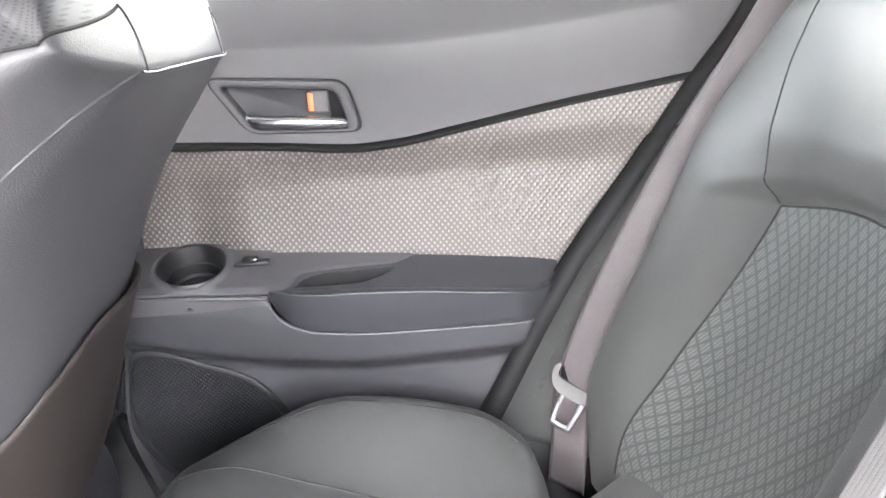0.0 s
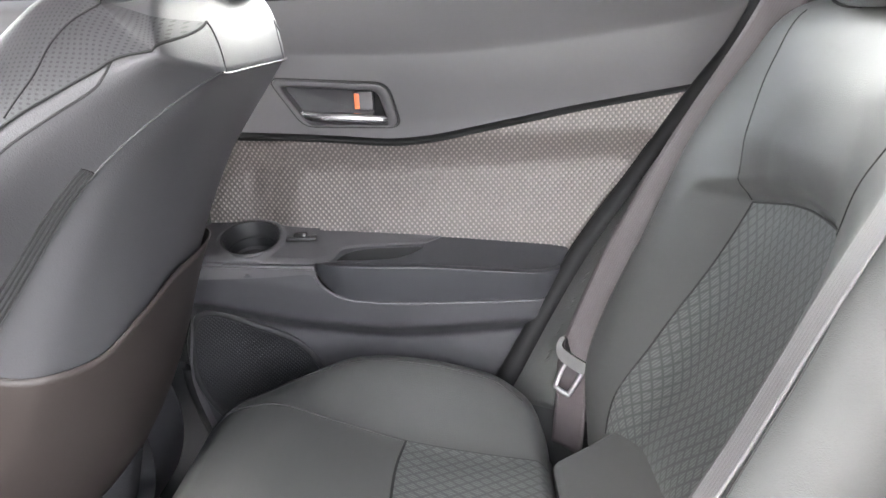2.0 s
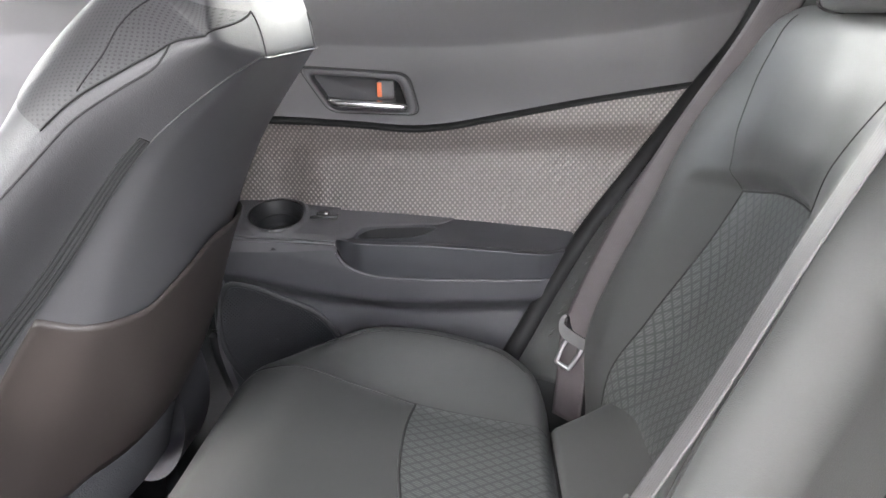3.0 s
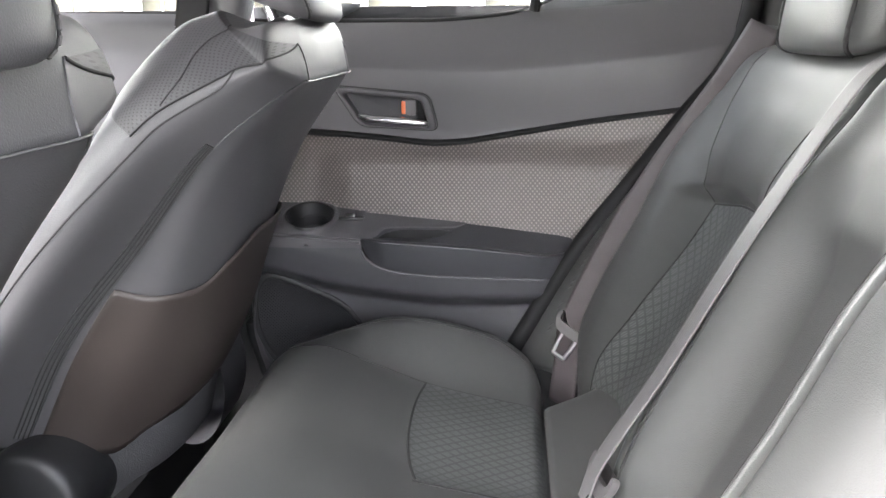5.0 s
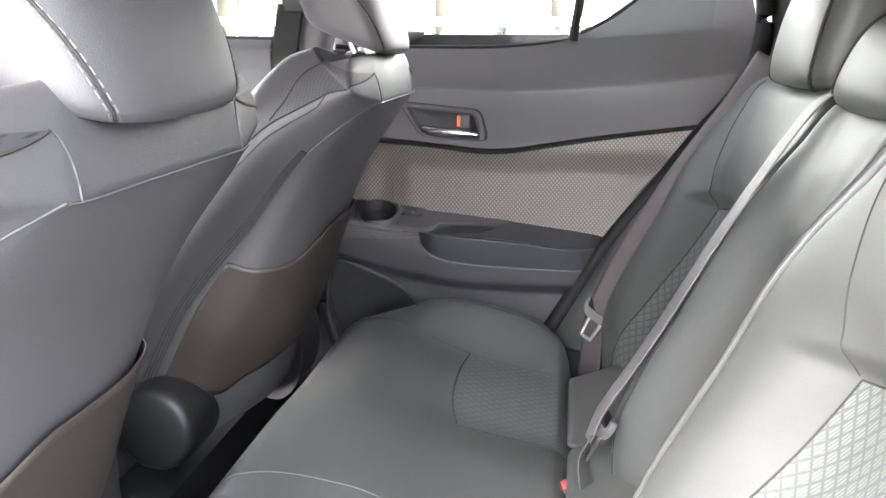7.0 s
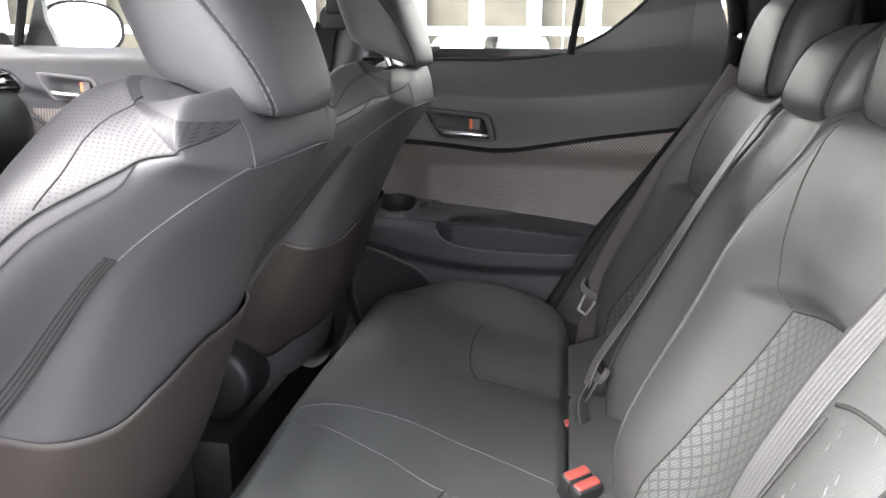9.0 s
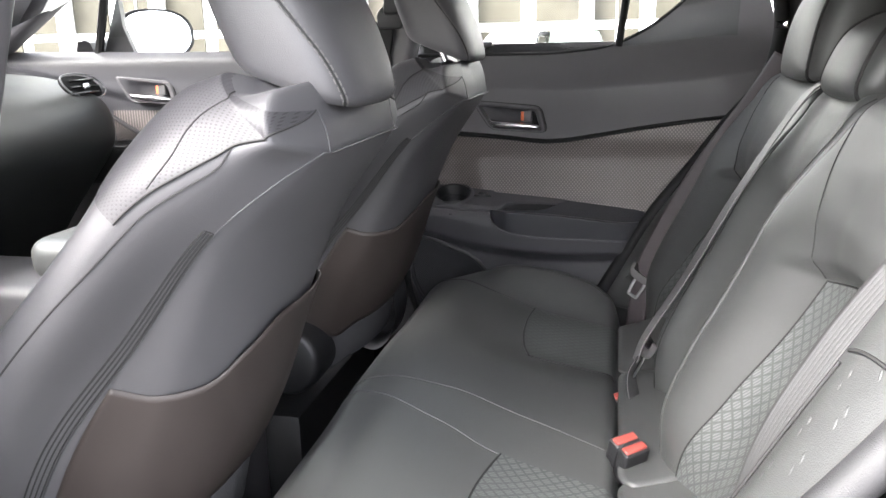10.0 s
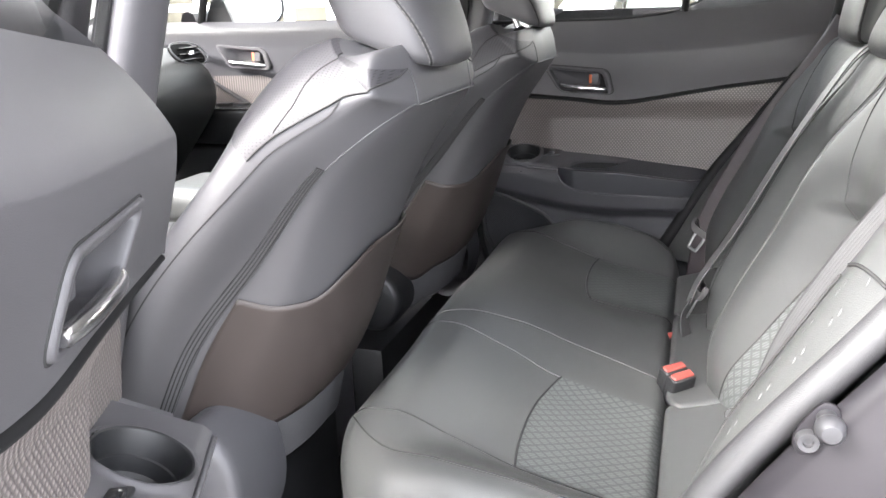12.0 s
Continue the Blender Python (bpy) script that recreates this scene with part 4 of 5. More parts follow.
def backrest(name, yc, hw, label, inset=True):
    b = thing(name, label, "car seat", "rear backrests")
    T = np.concatenate([np.linspace(-1, -0.9, 10)[:-1], np.linspace(-0.9, 0.9, 80), np.linspace(0.9, 1, 10)[1:]])
    s, t = np.meshgrid(np.linspace(0, 1, 150), T, indexing="ij")
    sheet("cover", back_at(s, t, yc, hw, 0.0, 0.026 * inset), LEATHER, b, "smooth grey leather cover", flip=True)
    if inset:
        s, t = np.meshgrid(np.linspace(0, 1, 70), np.linspace(-1, 1, 60), indexing="ij")
        top = 0.640 - 0.032 * t ** 2
        s = 0.08 + (top - 0.08) * s
        t = t * (0.68 - 0.18 * np.clip((s - 0.08) / 0.53, 0, 1))
        Q = back_at(s, t, yc, hw, 0.0015, 0.026)
        sheet("quilted_inset", Q, QUILT, b, "diamond-quilted grey inset", flip=True)
        for edge in (Q[-1], Q[:, 0], Q[:, -1]):
            tube("seam", edge, 0.0012, SEAM, b, sides=6)
        for sg in (-1, 1):
            flare = 0.36 if sg * yc < 0 else 0.16
            tube("seam", [back_at(np.float64(q), np.float64(sg * (0.51 + flare * float(step(0.58, 0.95, q)))), yc, hw, 0.0002, 0.026) for q in np.linspace(0.61, 0.94, 40)], 0.0009, SEAM, b, sides=6)
    else:
        for tt in (-0.90, 0.90):
            tube("edge_seam", [back_at(np.float64(q), np.float64(tt), yc, hw, 0.0003) for q in np.linspace(0.05, 0.95, 50)], 0.0009, SEAM, b, sides=6)
    return b


backrest("split_bench_back", 0.335, 0.225, "grey leather rear backrest with a quilted inset")
backrest("split_bench_back", -0.335, 0.232, "grey leather rear backrest beside the open door")
backrest("split_bench_back", 0.004, 0.112, "narrow plain grey leather middle backrest", inset=False)


def rear_headrest(yc, w, z0, label, tall=1.0):
    h = thing("rear_headrest", label, "headrest", "rear headrests")
    H = through_points([(0.385, z0, 0.020, w * 0.6), (0.385, z0 + 0.006, 0.045, w * 0.9), (0.387, z0 + 0.025, 0.058, w), (0.398, z0 + 0.09 * tall, 0.060, w), (0.41, z0 + 0.14 * tall, 0.052, w * 0.94), (0.42, z0 + 0.165 * tall, 0.030, w * 0.75), (0.422, z0 + 0.170 * tall, 0.006, w * 0.3)], 26)
    a = np.linspace(0, 2 * np.pi, 56, endpoint=False)
    ex, ey = np.sign(np.cos(a)) * np.abs(np.cos(a)) ** 0.6, np.sign(np.sin(a)) * np.abs(np.sin(a)) ** 0.6
    HP = np.array([[(hx + wx * cx, yc + wy * cy, hz + 0.2 * wx * cx) for cx, cy in zip(ex, ey)] for hx, hz, wx, wy in H])
    sheet("cover", HP, LEATHER, h, around=True)
    for sgn in (1, -1):
        k = 21 if sgn > 0 else 35
        tube("piping", [HP[i, k] + np.array([-0.001, sgn * 0.001, 0]) for i in range(2, 25)], 0.0026, SEAM, h, sides=6)
        tube("post", [(0.385, yc + sgn * min(0.06, w * 0.6), z0 - 0.06), (0.385, yc + sgn * min(0.06, w * 0.6), z0 + 0.03)], 0.006, CHROME, h, sides=10)
    return h


rear_headrest(0.300, 0.125, 0.896, "grey leather outer rear headrest")
rear_headrest(-0.315, 0.125, 0.896, "grey leather outer rear headrest")
rear_headrest(0.01, 0.108, 0.884, "low grey leather middle rear headrest", 0.66)


# ---- side bolsters between backrests and door openings, and the seal of the body ----
bolster_x = curve((0.335, 0.125), (0.43, 0.118), (0.52, 0.140), (0.635, 0.195), (0.752, 0.258), (0.838, 0.312), (0.90, 0.37))
for sgn in (1, -1):
    bol = thing("side_bolster", "grey leather side bolster with embossed dashes beside the backrest", "car seat", "side bolsters")
    rows = []
    for z in np.linspace(0.36, 0.91, 60):
        xd, xs = float(door_rear(z)) + 0.012, float(bolster_x(z)) + (0.045 if sgn > 0 else -0.022 * float(step(0.42, 0.60, z)))
        rows.append([(xd * (1 - k) + xs * k - (0.012 if sgn > 0 else 0.009) * math.sin(math.pi * k), sgn * (0.655 - 0.105 * k), z + 0.016 * math.sin(math.pi * k)) for k in np.linspace(0, 1, 20)])
    R = np.array(rows)
    sheet("cover", R, LEATHER, bol, "smooth grey leather", thick=0.02, flip=sgn > 0)
    tube("seam", R[:40, 16] + (-0.001, 0, 0.001), 0.0016, SEAM, bol, sides=6)
    tube("seam", R[40, 4:17] + (-0.001, 0, 0.001), 0.0016, SEAM, bol, sides=6)
    for i in range(6, 40, 2):
        for j in (7, 11):
            m = (i // 2 + (j == 11)) % 2
            p, q = R[i + m, j], R[i + m + 1, j + 1]
            stroke = np.array([p + (q - p) * k for k in np.linspace(-0.1, 1.0, 6)])
            tube("embossed_dash", stroke + (0.0012, 0, -0.0006), 0.0020 * np.sin(np.linspace(0.35, np.pi - 0.35, 6)), LEATHER, bol, sides=8)
    tagged(bol)

zs = np.linspace(0.12, 1.16, 70)
for sgn, tag in ((1, "far"), (-1, "near")):
    jamb = np.array([[(float(door_rear(z)) + 0.022 + 0.22 * k, sgn * (0.672 + (0.03 * k + 0.02 * math.sin(3 * k) if sgn < 0 else -0.09 * k)), z - 0.03 * k) for k in np.linspace(0, 1, 12)] for z in zs])
    sheet("door_jamb_" + tag, jamb, PAINT if sgn < 0 else PLASTIC_DARK, shell, "dark grey metallic painted door jamb" if sgn < 0 else "black plastic pillar trim", thick=0.01)
    tube("door_seal_" + tag, [(float(door_rear(z)) + 0.006, sgn * 0.652, z) for z in zs], 0.015, SEAL if sgn < 0 else RUBBER, shell, "grey rubber door seal", sides=14)
    if sgn < 0:
        tube("seal_lip_" + tag, [(float(door_rear(z)) + 0.029, sgn * 0.671, z) for z in zs], 0.0055, RUBBER, shell, sides=8)
outer = np.array([[(float(door_rear(z)) + 0.23 + 0.25 * k, -(0.715 + 0.06 * math.sin(2.2 * k)), z - 0.03 - 0.05 * k) for k in np.linspace(0, 1, 10)] for z in zs])
sheet("rear_wing_near", outer, PAINT, shell, "dark grey metallic rear wing", thick=0.01)

ridge = np.array([[(float(door_rear(z)) + 0.075 + 0.10 * k, -(0.698 + 0.026 * math.sin(math.pi * min(1.0, 1.3 * k))), z - 0.050 - 0.02 * k) for k in np.linspace(0, 1, 12)] for z in zs])
sheet("jamb_ridge", ridge, PAINT, shell, "raised painted ridge of the jamb", thick=0.006)

striker = thing("door_striker", "dark steel door striker bolted to the painted jamb", "door striker")
turn = Matrix(((1, 0, 0, 0), (0, 0, -1, 0), (0, 1, 0, 0), (0, 0, 0, 1)))
prism("plate", through_points([(0.180, 0.620), (0.177, 0.632), (0.184, 0.648), (0.196, 0.664), (0.208, 0.661), (0.210, 0.646), (0.200, 0.628), (0.190, 0.618)], 40, closed=True), 0.0025, PAINT, striker, bevel=0.0015, place=Matrix.Translation((0, -0.683, 0)) @ turn)
spin("pin", [(0.0, 0.030), (0.007, 0.029), (0.0105, 0.025), (0.0115, 0.018), (0.0105, 0.014), (0.008, 0.012), (0.008, 0.0)], DARK_STEEL, striker, "domed dark steel pin", place=Matrix.Translation((0.200, -0.684, 0.652)) @ turn)
spin("bolt", [(0.0, 0.003), (0.0035, 0.003), (0.0042, 0.006), (0.008, 0.0065), (0.0095, 0.004), (0.0095, 0.0)], DARK_STEEL, striker, "dark steel torx bolt", place=Matrix.Translation((0.188, -0.6855, 0.632)) @ turn)
plug = thing("body_plug", "small round grey rubber plug in the jamb", "plug")
spin("cap", [(0.0, 0.004), (0.005, 0.004), (0.006, 0.0025), (0.0105, 0.003), (0.0125, 0.0)], PAINT, plug, place=Matrix.Translation((0.218, -0.690, 0.602)) @ turn)


# ---- belts and buckles ----
def ribbon(name, pts, across, material, parent, label="", thick=0.0016, n=60):
    """A flat band along the points; across gives its half width as a vector at both ends."""
    p = through_points(pts, n)
    w = np.array([np.array(across[0]) * (1 - k) + np.array(across[1]) * k for k in np.linspace(0, 1, n)])
    G = np.array([[p[i] + w[i] * v for v in np.linspace(-1, 1, 9)] for i in range(n)])
    return sheet(name, G, material, parent, label, thick=thick)


def tongue(parent, at, along, across):
    """A belt tongue: slotted plastic grip and steel plate."""
    at, al, ac = Vector(at), Vector(along).normalized(), Vector(across).normalized()
    nn = al.cross(ac).normalized()
    ac = nn.cross(al).normalized()
    M = Matrix.Translation(at) @ Matrix((ac, al, nn)).transposed().to_4x4()
    grip = through_points([(-0.031, 0.004), (-0.033, 0.018), (-0.027, 0.022), (-0.022, 0.008), (0.022, 0.008), (0.027, 0.022), (0.033, 0.018), (0.031, 0.004), (0.018, -0.008), (-0.018, -0.008)], 60, closed=True)
    prism("grip", grip, 0.010, BELT_PLASTIC, parent, "grey plastic grip", bevel=0.004, segments=3, place=M @ Matrix.Translation((0, 0, -0.003)))
    bm_pts = [(-0.011, -0.006), (0.011, -0.006), (0.011, -0.040), (0.007, -0.044), (-0.007, -0.044), (-0.011, -0.040)]
    tube("steel_plate", [M @ Vector((a, b, 0.002)) for a, b in through_points(bm_pts, 40, closed=True)], 0.0036, STEEL, parent, "steel latch plate", closed=True, flat=0.5, up=nn)


belt = thing("seat_belt", "black front seat belt hanging from the pillar", "seat belt", "seat belts")
guide = rounded([(-0.026, -0.020), (0.026, -0.020), (0.030, 0.012), (0.014, 0.030), (-0.014, 0.030), (-0.030, 0.012)], 0.010)
prism("belt_guide", guide, 0.018, PLASTIC_DARK, belt, "black plastic belt guide", bevel=0.005, segments=3, place=Matrix.Translation((-0.432, 0.578, 1.015)) @ pose(0, 0, 0, 90, 0, 14))
prism("cover", rounded([(-0.020, -0.020), (0.020, -0.020), (0.016, 0.034), (-0.016, 0.034)], 0.010), 0.014, PLASTIC_DARK, belt, "rounded bolt cover", bevel=0.005, segments=3, place=Matrix.Translation((-0.424, 0.566, 1.045)) @ pose(0, 0, 0, 90, 0, 14))
ribbon("webbing", [(-0.440, 0.562, 1.010), (-0.450, 0.560, 0.960), (-0.462, 0.566, 0.880), (-0.480, 0.575, 0.700)], ((0.023, 0.006, 0.0), (0.023, 0.004, 0.0)), RUBBER, belt, "black woven webbing")

belt = thing("seat_belt", "grey-brown webbing seat belt with parked tongue", "seat belt", "seat belts")
ribbon("webbing", [(0.375, 0.575, 0.925), (0.333, 0.573, 0.853), (0.246, 0.573, 0.722), (0.172, 0.572, 0.590), (0.120, 0.570, 0.468), (0.112, 0.570, 0.400), (0.105, 0.57, 0.33)], ((0.017, -0.015, -0.010), (0.018, -0.015, -0.004)), WEB, belt, "woven belt webbing")
tongue(belt, (0.118, 0.562, 0.460), (0.45, 0.05, 0.88), (0.75, -0.50, -0.38))

belt = thing("seat_belt", "middle seat belt lying on the backrest, sheen put in its colour", "seat belt", "seat belts")
ribbon("webbing", [(0.350, 0.105, 0.905), (0.312, 0.105, 0.868), (0.236, 0.105, 0.735), (0.168, 0.106, 0.600), (0.112, 0.104, 0.500), (0.095, 0.098, 0.455)], ((0.003, -0.0115, 0.002), (0.003, -0.0115, 0.0)), WEB_SHEEN, belt, "woven belt webbing")
tongue(belt, (0.110, 0.104, 0.472), (0.42, 0.10, 0.9), (0.2, -0.95, 0.1))
ribbon("lower_webbing", [(0.105, 0.098, 0.466), (0.092, 0.088, 0.438), (0.096, 0.076, 0.405), (0.112, 0.07, 0.37)], ((0.006, 0.012, 0.0), (0.008, 0.010, 0.004)), WEB_DIMMED, belt)

belt = thing("seat_belt", "grey-brown webbing seat belt beside the open door", "seat belt", "seat belts")
ribbon("webbing", [(0.388, -0.525, 0.95), (0.330, -0.525, 0.882), (0.252, -0.525, 0.775), (0.206, -0.530, 0.700), (0.176, -0.538, 0.640), (0.158, -0.550, 0.580), (0.150, -0.560, 0.53)], ((0.008, -0.013, -0.004), (0.004, -0.007, -0.003)), WEB_DIMMED, belt, "woven belt webbing")
spin("belt_stop", [(0.0, 0.004), (0.005, 0.004), (0.007, 0.002), (0.007, 0.0)], PLASTIC_DARK, belt, "small black belt stop", place=Matrix.Translation((0.140, -0.548, 0.575)) @ pose(0, 0, 0, 35, -40, 0), n=16)


def buckle(parent, at):
    a = Vector(at)
    M = Matrix.Translation(a) @ pose(0, 0, 0, 0, 0, 39) @ pose(0, 0, 0, 18, -4, 0)
    box("body", (-0.0205, -0.0105, -0.055), (0.0205, 0.0105, 0.0), PLASTIC_DARK, parent, "black buckle body", bevel=0.004, segments=3, pose_of=M)
    box("release_button", (-0.0180, -0.0068, -0.010), (0.0180, 0.0068, 0.003), RED, parent, "red release button", bevel=0.003, segments=3, pose_of=M)


b2 = thing("belt_buckle", "black belt buckle with a red release button", "belt buckle", "belt buckles")
buckle(b2, (0.080, -0.127, 0.430))
b3 = thing("belt_buckle", "black belt buckle with a red release button", "belt buckle", "belt buckles")
buckle(b3, (0.0925, -0.145, 0.426))
b4 = thing("belt_buckle", "black belt buckle with a red release button under the middle belt", "belt buckle", "belt buckles")
buckle(b4, (0.078, 0.092, 0.396))

# ---- flaps that cover the gap between cushion and backrests ----
for ends, z0, label in (((0.18, 0.18, 0.435, 0.515), 0.392, "grey leather flap with a press stud"), ((-0.200, -0.165, 0.185, 0.185), 0.396, "grey leather flap behind the middle belt"), ((-0.50, -0.50, -0.180, -0.105), 0.392, "grey leather flap with a press stud")):
    flap = thing("seat_gap_flap", label, "seat trim", "seat gap flaps")
    T, V = np.meshgrid(np.linspace(0, 1, 16), np.linspace(0, 1, 30), indexing="ij")
    lo, hi = ends[0] + (ends[1] - ends[0]) * T, ends[2] + (ends[3] - ends[2]) * T
    yv = lo + (hi - lo) * V
    corner = 0.018 * (np.clip((np.abs(V - 0.5) - 0.42) / 0.08, 0, 1) ** 2) * (1 - T)
    G = np.stack([0.072 + 0.140 * T + corner, yv, z0 + 0.030 * T - 0.006 * np.sin(np.pi * T)], -1)
    sheet("panel", G, LEATHER, flap, thick=0.004, flip=True)
    for edge in (G[:, 0], G[0], G[:, -1]):
        tube("edge_binding", edge + (0, 0, 0.0005), 0.0012, PIPING, flap, sides=6)
    if "stud" in label:
        spin("press_stud", [(0.0, 0.0025), (0.0035, 0.002), (0.0045, 0.0)], CHROME, flap, "chrome press stud", place=Matrix.Translation(Vector(G[3, -2]) + Vector((0, 0, 0.001))) @ pose(0, 0, 0, 0, -16, 0), n=16)

# ---- the closed front door on the far side ----
fdoor = thing("front_door", "closed front car door with a chrome lever, trim colour darkened for shade", "car door")


def front_depth(x, z):
    return 0.664 - 0.010 * step(0.80, 0.92, z) + 0.055 * np.clip((z - 0.93) / 0.05, 0, 1.5) ** 1.5


gx, gz = np.meshgrid(np.linspace(-1.50, -0.52, 90), np.linspace(0.12, 0.948, 90), indexing="ij")
gz = 0.12 + (gz - 0.12) * (1 - 0.02 * (gx + 0.52))
fy = front_depth(gx, gz) + 0.024 * step(0, 0.010, np.minimum.reduce([gx + 1.141 - 0.35 * (0.880 - gz), -1.017 - 0.3 * (gz - 0.855) - gx, gz - 0.841, 0.889 - gz]))
fy = fy + 0.025 * step(0.845 - 0.25 * (gx + 1.1), 0.825 - 0.25 * (gx + 1.1), gz) * step(0.70, 0.72, gz)
# Same trim as the rear door, darkened in colour against the windscreen light
sheet("trim_panel", np.stack([gx, fy, gz], -1), PLASTIC_LOW, fdoor, "smooth grey door trim")
gx, gz = np.meshgrid(np.linspace(-1.20, -0.60, 200), np.linspace(0.715, 0.815, 50), indexing="ij")
gz = np.minimum(gz, 0.815 - 0.28 * (gx + 1.05))
sheet("woven_panel", np.stack([gx, 0.680 - 0.0015 * np.clip(np.cos(2 * np.pi * gx / 0.0122) * np.cos(2 * np.pi * gz / 0.009), 0, 1), gz], -1), WOVEN, fdoor, "brown-grey embossed trim")
door_handle(fdoor, 1, -0.905, 0.066, lambda x, z: 0.658 + 0 * x)
box("armrest", (-1.32, 0.565, 0.64), (-0.62, 0.70, 0.735), PLASTIC_DARK, fdoor, "black armrest", bevel=0.025, segments=4)
box("switch_plate", (-1.20, 0.585, 0.728), (-0.90, 0.655, 0.742), GLOSS, fdoor, "gloss black switch plate", bevel=0.005)
for k in range(3):
    box("window_switch", (-1.15 + 0.05 * k, 0.60, 0.740), (-1.115 + 0.05 * k, 0.635, 0.748), PLASTIC_DARK, fdoor, bevel=0.003)
tube("chrome_strip", [(-1.21 + 0.30 * k, 0.580, 0.733 + 0.006 * k) for k in np.linspace(0, 1, 10)], 0.003, CHROME, fdoor, "chrome strip")
tube("trim_strip", [(-1.27 + 0.22 * k, 0.640, 0.875 - 0.145 * k ** 0.8) for k in np.linspace(0, 1, 20)], 0.006, PLASTIC, fdoor)
gx, gz = np.meshgrid(np.linspace(-1.5, -0.53, 10), np.linspace(0.90, 1.19, 8), indexing="ij")
pane = sheet("window_glass", np.stack([gx, 0.715 - 0.25 * (gz - 0.9) ** 1.2, gz], -1), GLASS, fdoor, "clear side window")
pane.visible_shadow = False
tube("quarter_post", [(-1.235 + 0.10 * k, 0.69 - 0.05 * k, 0.93 + 0.26 * k) for k in np.linspace(0, 1, 8)], 0.011, RUBBER, fdoor, "black quarter window post")
prism("mirror_sail", [(-1.225, 0.94), (-1.13, 0.945), (-1.16, 1.02), (-1.165, 1.10)], 0.02, PLASTIC_DARK, fdoor, "black mirror base", bevel=0.004, place=Matrix(((1, 0, 0, 0), (0, 0, 1, 0.700), (0, 1, 0, 0), (0, 0, 0, 1))))
gx, gz = np.meshgrid(np.linspace(-1.52, -0.50, 20), np.linspace(0.05, 0.955, 20), indexing="ij")
sheet("outer_skin", np.stack([gx, 0.765 - 0.10 * (gz - 0.45) ** 2, gz], -1), PAINT, fdoor, thick=0.004)

ndoor = thing("front_door", "closed grey front car door on the open side", "car door")
gx, gz = np.meshgrid(np.linspace(-1.52, -0.50, 40), np.linspace(0.05, 0.955, 30), indexing="ij")
sheet("trim_panel", np.stack([gx, -(0.668 + 0.04 * step(0.90, 0.96, gz)), gz], -1), PLASTIC_LOW, ndoor, "dark grey door trim", flip=True)
sheet("outer_skin", np.stack([gx, -(0.765 - 0.10 * (gz - 0.45) ** 2), gz], -1), PAINT, ndoor, "dark grey painted outer skin", thick=0.004)
box("armrest", (-1.30, -0.68, 0.62), (-0.66, -0.59, 0.70), PLASTIC_DARK, ndoor, bevel=0.02)
gx, gz = np.meshgrid(np.linspace(-1.5, -0.50, 10), np.linspace(0.90, 1.19, 8), indexing="ij")
pane = sheet("window_glass", np.stack([gx, -(0.715 - 0.25 * (gz - 0.9) ** 1.2), gz], -1), GLASS, ndoor, "clear side window")
pane.visible_shadow = False
tube("window_frame", [(-0.50 + 0.12 * k, -(0.70 - 0.06 * k), 0.95 + 0.25 * k) for k in np.linspace(0, 1, 8)], 0.02, RUBBER, ndoor)

mirror = thing("door_mirror", "dark grey oval door mirror outside the window", "door mirror")
MM = Matrix.Translation((-1.205, 0.930, 1.005)) @ pose(0, 0, 0, 0, 0, -32) @ pose(0, 0, 0, 0, 82, 0)
a = np.linspace(0, 2 * np.pi, 48, endpoint=False)
oval = np.stack([0.068 * np.sign(np.cos(a)) * np.abs(np.cos(a)) ** 0.85, 0.110 * np.sign(np.sin(a)) * np.abs(np.sin(a)) ** 0.8], -1)
hous = [[tuple(MM @ Vector((p[0] * k, p[1] * k, h))) for p in oval] for k, h in ((0.90, 0.0), (1.0, 0.003), (1.04, -0.01), (1.02, -0.04), (0.85, -0.075), (0.5, -0.095), (0.02, -0.10))]
sheet("housing", np.array(hous), PAINT, mirror, "painted housing", around=True)
face = [[tuple(MM @ Vector((p[0] * k, p[1] * k, 0.0005))) for p in oval] for k in (0.92, 0.5, 0.02)]
sheet("mirror_glass", np.array(face), MIRROR, mirror, "mirror glass", around=True)
tube("arm", [(-1.275, 0.70, 0.965), (-1.27, 0.78, 0.965), (-1.26, 0.86, 0.975)], 0.025, PAINT, mirror)

# ---- dashboard end, vent and centre console ----
dash = thing("dashboard", "black soft-touch dashboard with an outer air vent", "dashboard")
prof = through_points([(-1.66, 0.90), (-1.45, 0.915), (-1.28, 0.905), (-1.18, 0.880), (-1.125, 0.850), (-1.10, 0.80), (-1.11, 0.74), (-1.17, 0.66), (-1.25, 0.56), (-1.32, 0.44), (-1.36, 0.25)], 50)
DG = np.array([[(p[0] - 0.16 * max(0, (abs(v) - 0.80) / 0.20) ** 2.2, 0.635 * v, p[1] - 0.04 * max(0, (abs(v) - 0.85) / 0.15) ** 2) for v in np.linspace(-1, 1, 60)] for p in prof])
sheet("fascia", DG, surface("soft_dash_vinyl", (0.022, 0.024, 0.023), 0.5, vary=0.1, grain=0.5, grain_size=1200), dash, "black soft-touch fascia", flip=True)
vent = thing_part("air_vent", dash)
vr = through_points([(-0.075, 0.030), (0.0, 0.036), (0.060, 0.022), (0.085, -0.010), (0.060, -0.032), (-0.02, -0.030), (-0.07, -0.005)], 50, closed=True)
VM = Matrix.Translation((-1.160, 0.505, 0.880)) @ Matrix.Scale(0.85, 4) @ pose(0, 0, 0, 0, 68, 0) @ pose(0, 0, 0, 0, 0, 90)
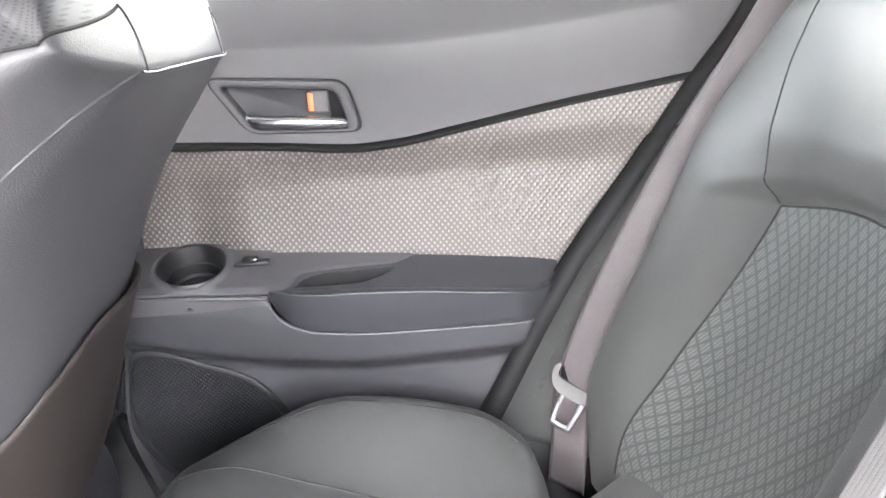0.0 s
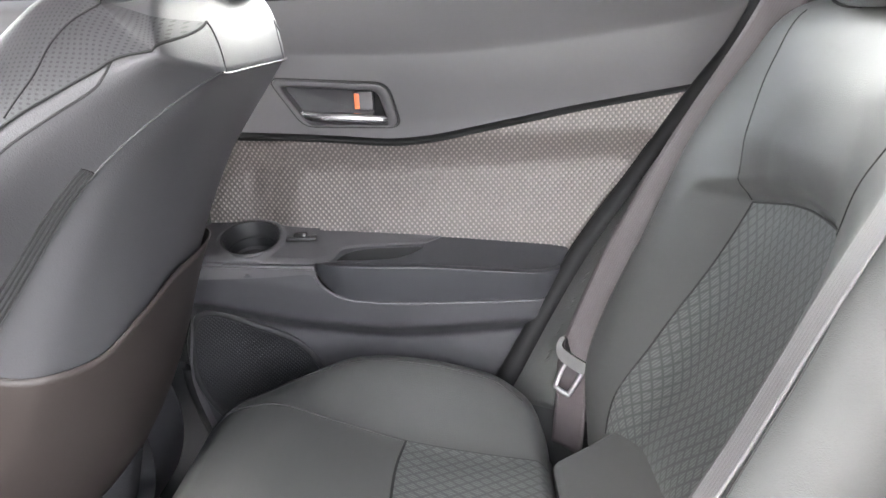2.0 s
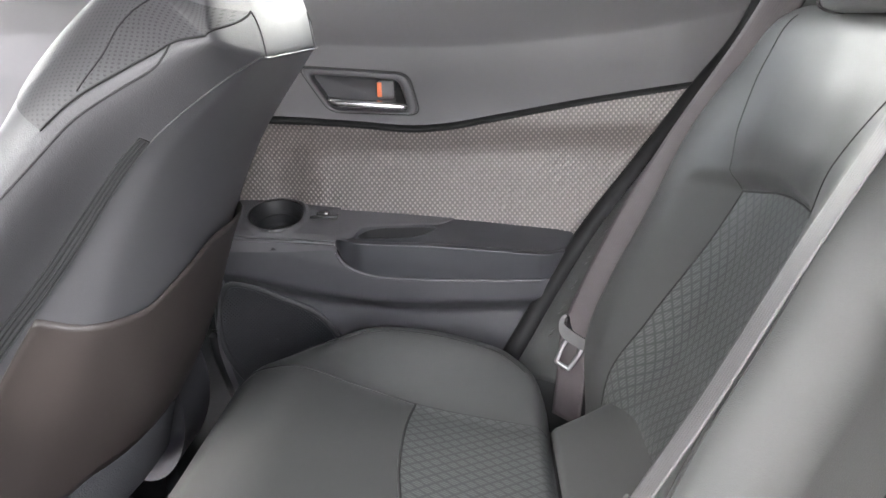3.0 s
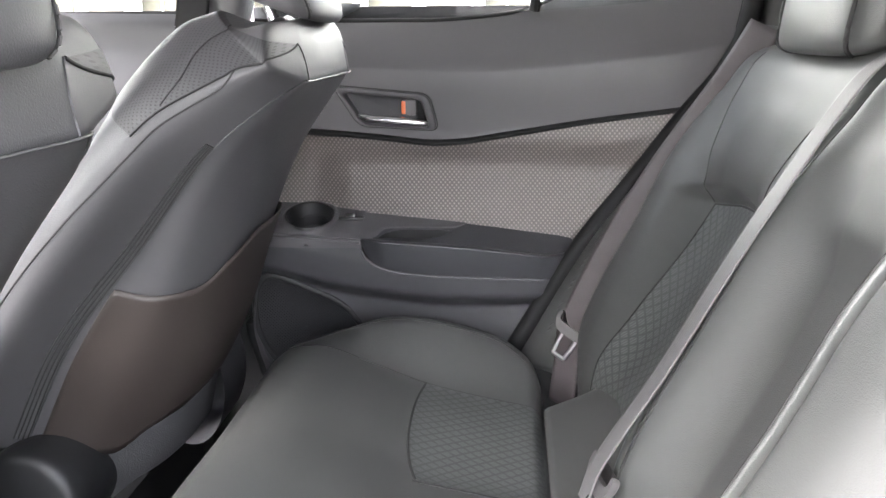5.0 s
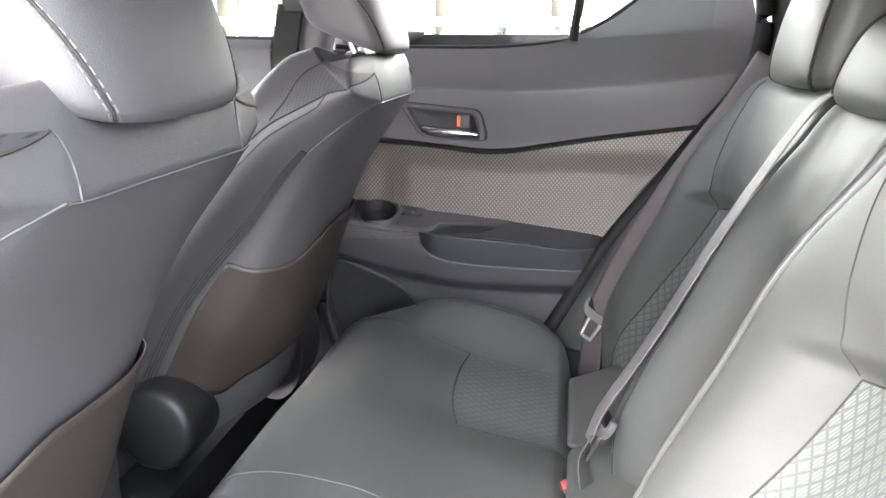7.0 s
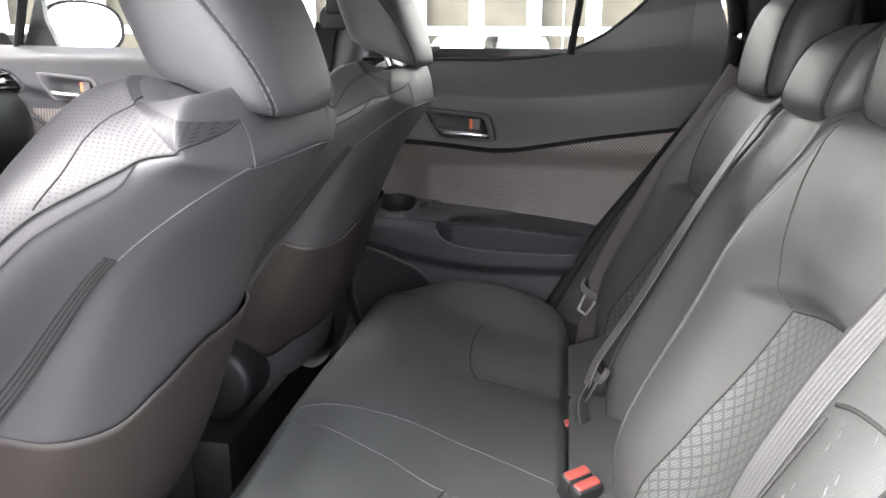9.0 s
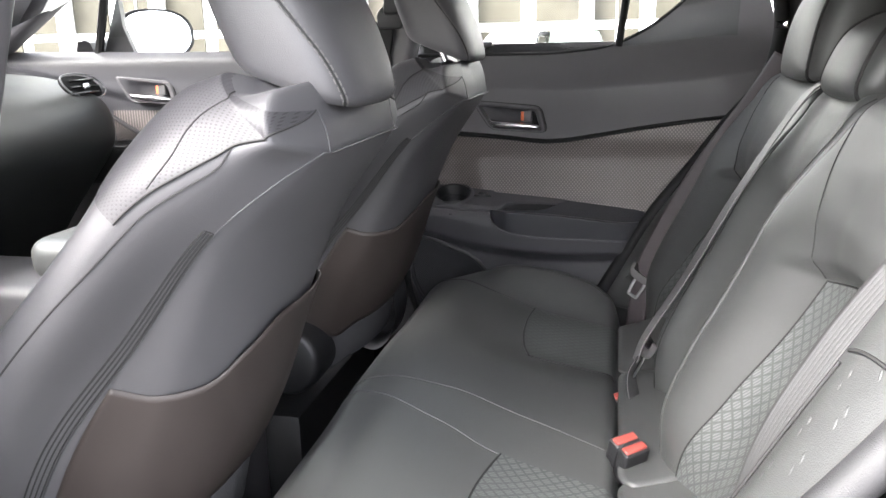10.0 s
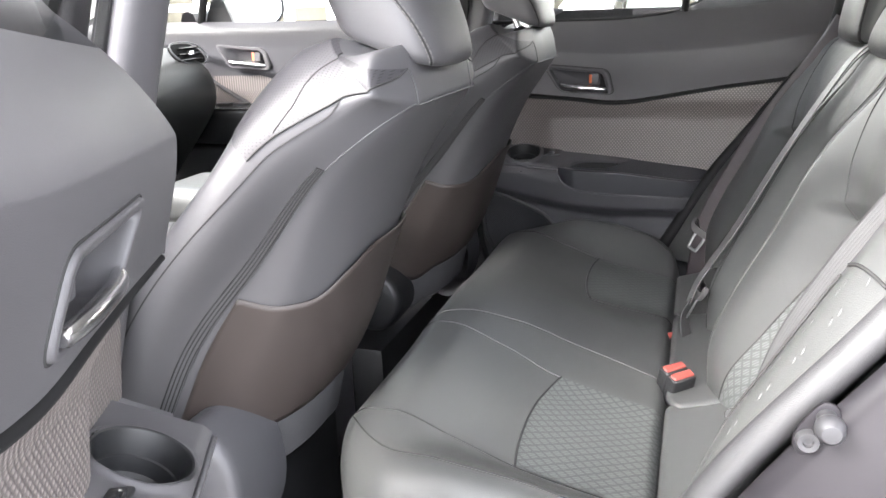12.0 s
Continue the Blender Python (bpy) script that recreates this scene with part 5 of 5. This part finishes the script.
tube("vent_frame", [VM @ Vector((p[0], p[1], 0.012)) for p in vr], 0.002, surface("silver_trim", (0.16, 0.16, 0.165), 0.35, metal=0.6), vent, "silver trim ring", closed=True, up=tuple(VM.to_3x3() @ Vector((0, 0, 1))))
prism("vent_back", vr * 0.96, 0.004, RUBBER, vent, place=VM)
for k in range(3):
    box("slat", (-0.060 + 0.01 * k, -0.020 + 0.018 * k, 0.004), (0.055, -0.015 + 0.018 * k, 0.016), GLOSS, vent, bevel=0.001, pose_of=VM)
box("vent_knob", (-0.012, -0.008, 0.012), (0.012, 0.006, 0.024), CHROME, vent, bevel=0.003, pose_of=VM)

console = thing("centre_console", "dark grey centre console with a padded armrest lid", "centre console")
box("console_body", (-1.35, -0.10, 0.05), (-0.56, 0.10, 0.595), PLASTIC, console, "dark grey plastic console", bevel=0.02, segments=3)
box("armrest_lid", (-0.87, -0.088, 0.602), (-0.56, 0.088, 0.672), LEATHER, console, "padded grey armrest lid", bevel=0.028, segments=5)

# ---- mats and floor clutter ----
mat = thing("floor_mat", "black ribbed rubber floor mat", "floor mat", "floor mats")
for y0 in (-0.40, 0.40):
    if y0 > 0:
        mat = thing("floor_mat", "black ribbed rubber floor mat", "floor mat", "floor mats")
    gx, gy = np.meshgrid(np.linspace(-0.86, -0.33, 60), np.linspace(y0 - 0.22, y0 + 0.22, 20), indexing="ij")
    sheet("ribbed_mat", np.stack([gx, gy, 0.012 + 0.05 * step(-0.42, -0.34, gx)], -1), MAT, mat, thick=0.008, uv=np.stack([gx, gy], -1))
for y0 in (0.15, 0.55, -0.15, -0.55):
    rail = thing("seat_rail", "dark steel seat rail on the carpet", "seat rail", "seat rails")
    box("rail", (-1.10, y0 - 0.022, 0.0), (-0.42, y0 + 0.022, 0.035), PLASTIC_DARK, rail, bevel=0.006)
    box("end_cap", (-0.46, y0 - 0.028, 0.0), (-0.395, y0 + 0.028, 0.042), SEAL, rail, "grey plastic end cap", bevel=0.008)

# ---- what shows through the far windows ----
bld = thing("white_building", "white building with a gridded glass front", "building")
box("wall", (-60, 32.0, -0.4), (50, 34.0, 18.0), WHITE_PAINT, bld, bevel=0)
DARK_GLASS = surface("dark_shop_glass", (0.050, 0.046, 0.036), 0.6, vary=0.5, mottle=0.8, spec=0.1)
for i in range(22):
    x = -30 + i * 2.3
    for z in (-0.2, 1.75, 3.7, 5.6):
        box("window", (x - 0.85, 31.90, z), (x + 0.85, 31.99, z + 1.6), DARK_GLASS, bld, bevel=0)
        if i % 3 == 1:
            box("window_bar", (x - 0.03, 31.84, z), (x + 0.03, 31.90, z + 1.6), WHITE_PAINT, bld, bevel=0)
    if i % 2 == 0:
        box("column", (x + 0.95, 31.3, -0.4), (x + 1.40, 31.99, 12), WHITE_PAINT, bld, bevel=0.02)


def parked_car(label, paint, at, turn_by, length=4.2):
    """A small parked car: body, glasshouse, windows, wheels and lamps."""
    car = thing("parked_car", label, "car", "parked cars")
    prof = through_points([(-0.5, 0.35), (-0.49, 0.72), (-0.28, 0.92), (0.0, 0.98), (0.30, 0.95), (0.47, 0.85), (0.5, 0.35)], 30)
    sheet("body", np.array([[(p[0] * length, 0.86 * v, p[1] - 0.06 * abs(v) ** 6) for v in np.linspace(-1, 1, 15)] for p in prof]), paint, car, thick=0.02)
    for sgn in (1, -1):
        prism("body_side", [(p[0] * length, p[1] - 0.05) for p in prof], 0.03, paint, car, bevel=0.01, place=Matrix(((1, 0, 0, 0), (0, 0, sgn, sgn * 0.83), (0, 1, 0, 0), (0, 0, 0, 1))))
    cab = through_points([(-0.30, 0.90), (-0.12, 1.36), (0.02, 1.46), (0.22, 1.44), (0.38, 1.20), (0.44, 0.88)], 24)
    sheet("roof", np.array([[(p[0] * length, (0.80 - 0.22 * max(0.0, p[1] - 0.9)) * v, p[1]) for v in np.linspace(-1, 1, 11)] for p in cab]), paint, car)
    for sgn in (1, -1):
        for a, b in ((-0.20, 0.07), (0.09, 0.34)):
            prism("side_window", [(a * length, 0.98), (b * length, 0.98), ((b - 0.03) * length, 1.32), ((a + 0.08) * length, 1.34)], 0.02, DARK_GLASS, car, place=Matrix(((1, 0, 0, 0), (0, 0, sgn, sgn * 0.74), (0, 1, 0, 0), (0, 0, 0, 1))))
        for x in (-0.31, 0.30):
            wheel = spin("wheel", [(0.0, 0.02), (0.18, 0.02), (0.22, 0.0), (0.31, 0.0), (0.33, -0.05), (0.33, -0.2)], RUBBER, car, "black tyre", place=Matrix(((1, 0, 0, x * length), (0, 0, sgn, sgn * 0.84), (0, 1, 0, 0.32), (0, 0, 0, 1))), n=28)
        box("headlamp", (-0.485 * length, sgn * 0.62 - 0.16, 0.62), (-0.44 * length, sgn * 0.62 + 0.16, 0.76), DARK_GLASS, car, bevel=0.03)
    car.matrix_world = pose(at[0], at[1], -0.40, 0, 0, turn_by) @ Matrix.Scale(1.15, 4)
    return car


parked_car("white parked car in front of the building", surface("white_car_paint", (0.55, 0.55, 0.56), 0.3, vary=0.05, coat=0.4), (-3.15, 25.0), 82)
parked_car("grey-green parked car in front of the building", surface("green_car_paint", (0.040, 0.058, 0.050), 0.4, vary=0.1), (-1.45, 26.5), 97)
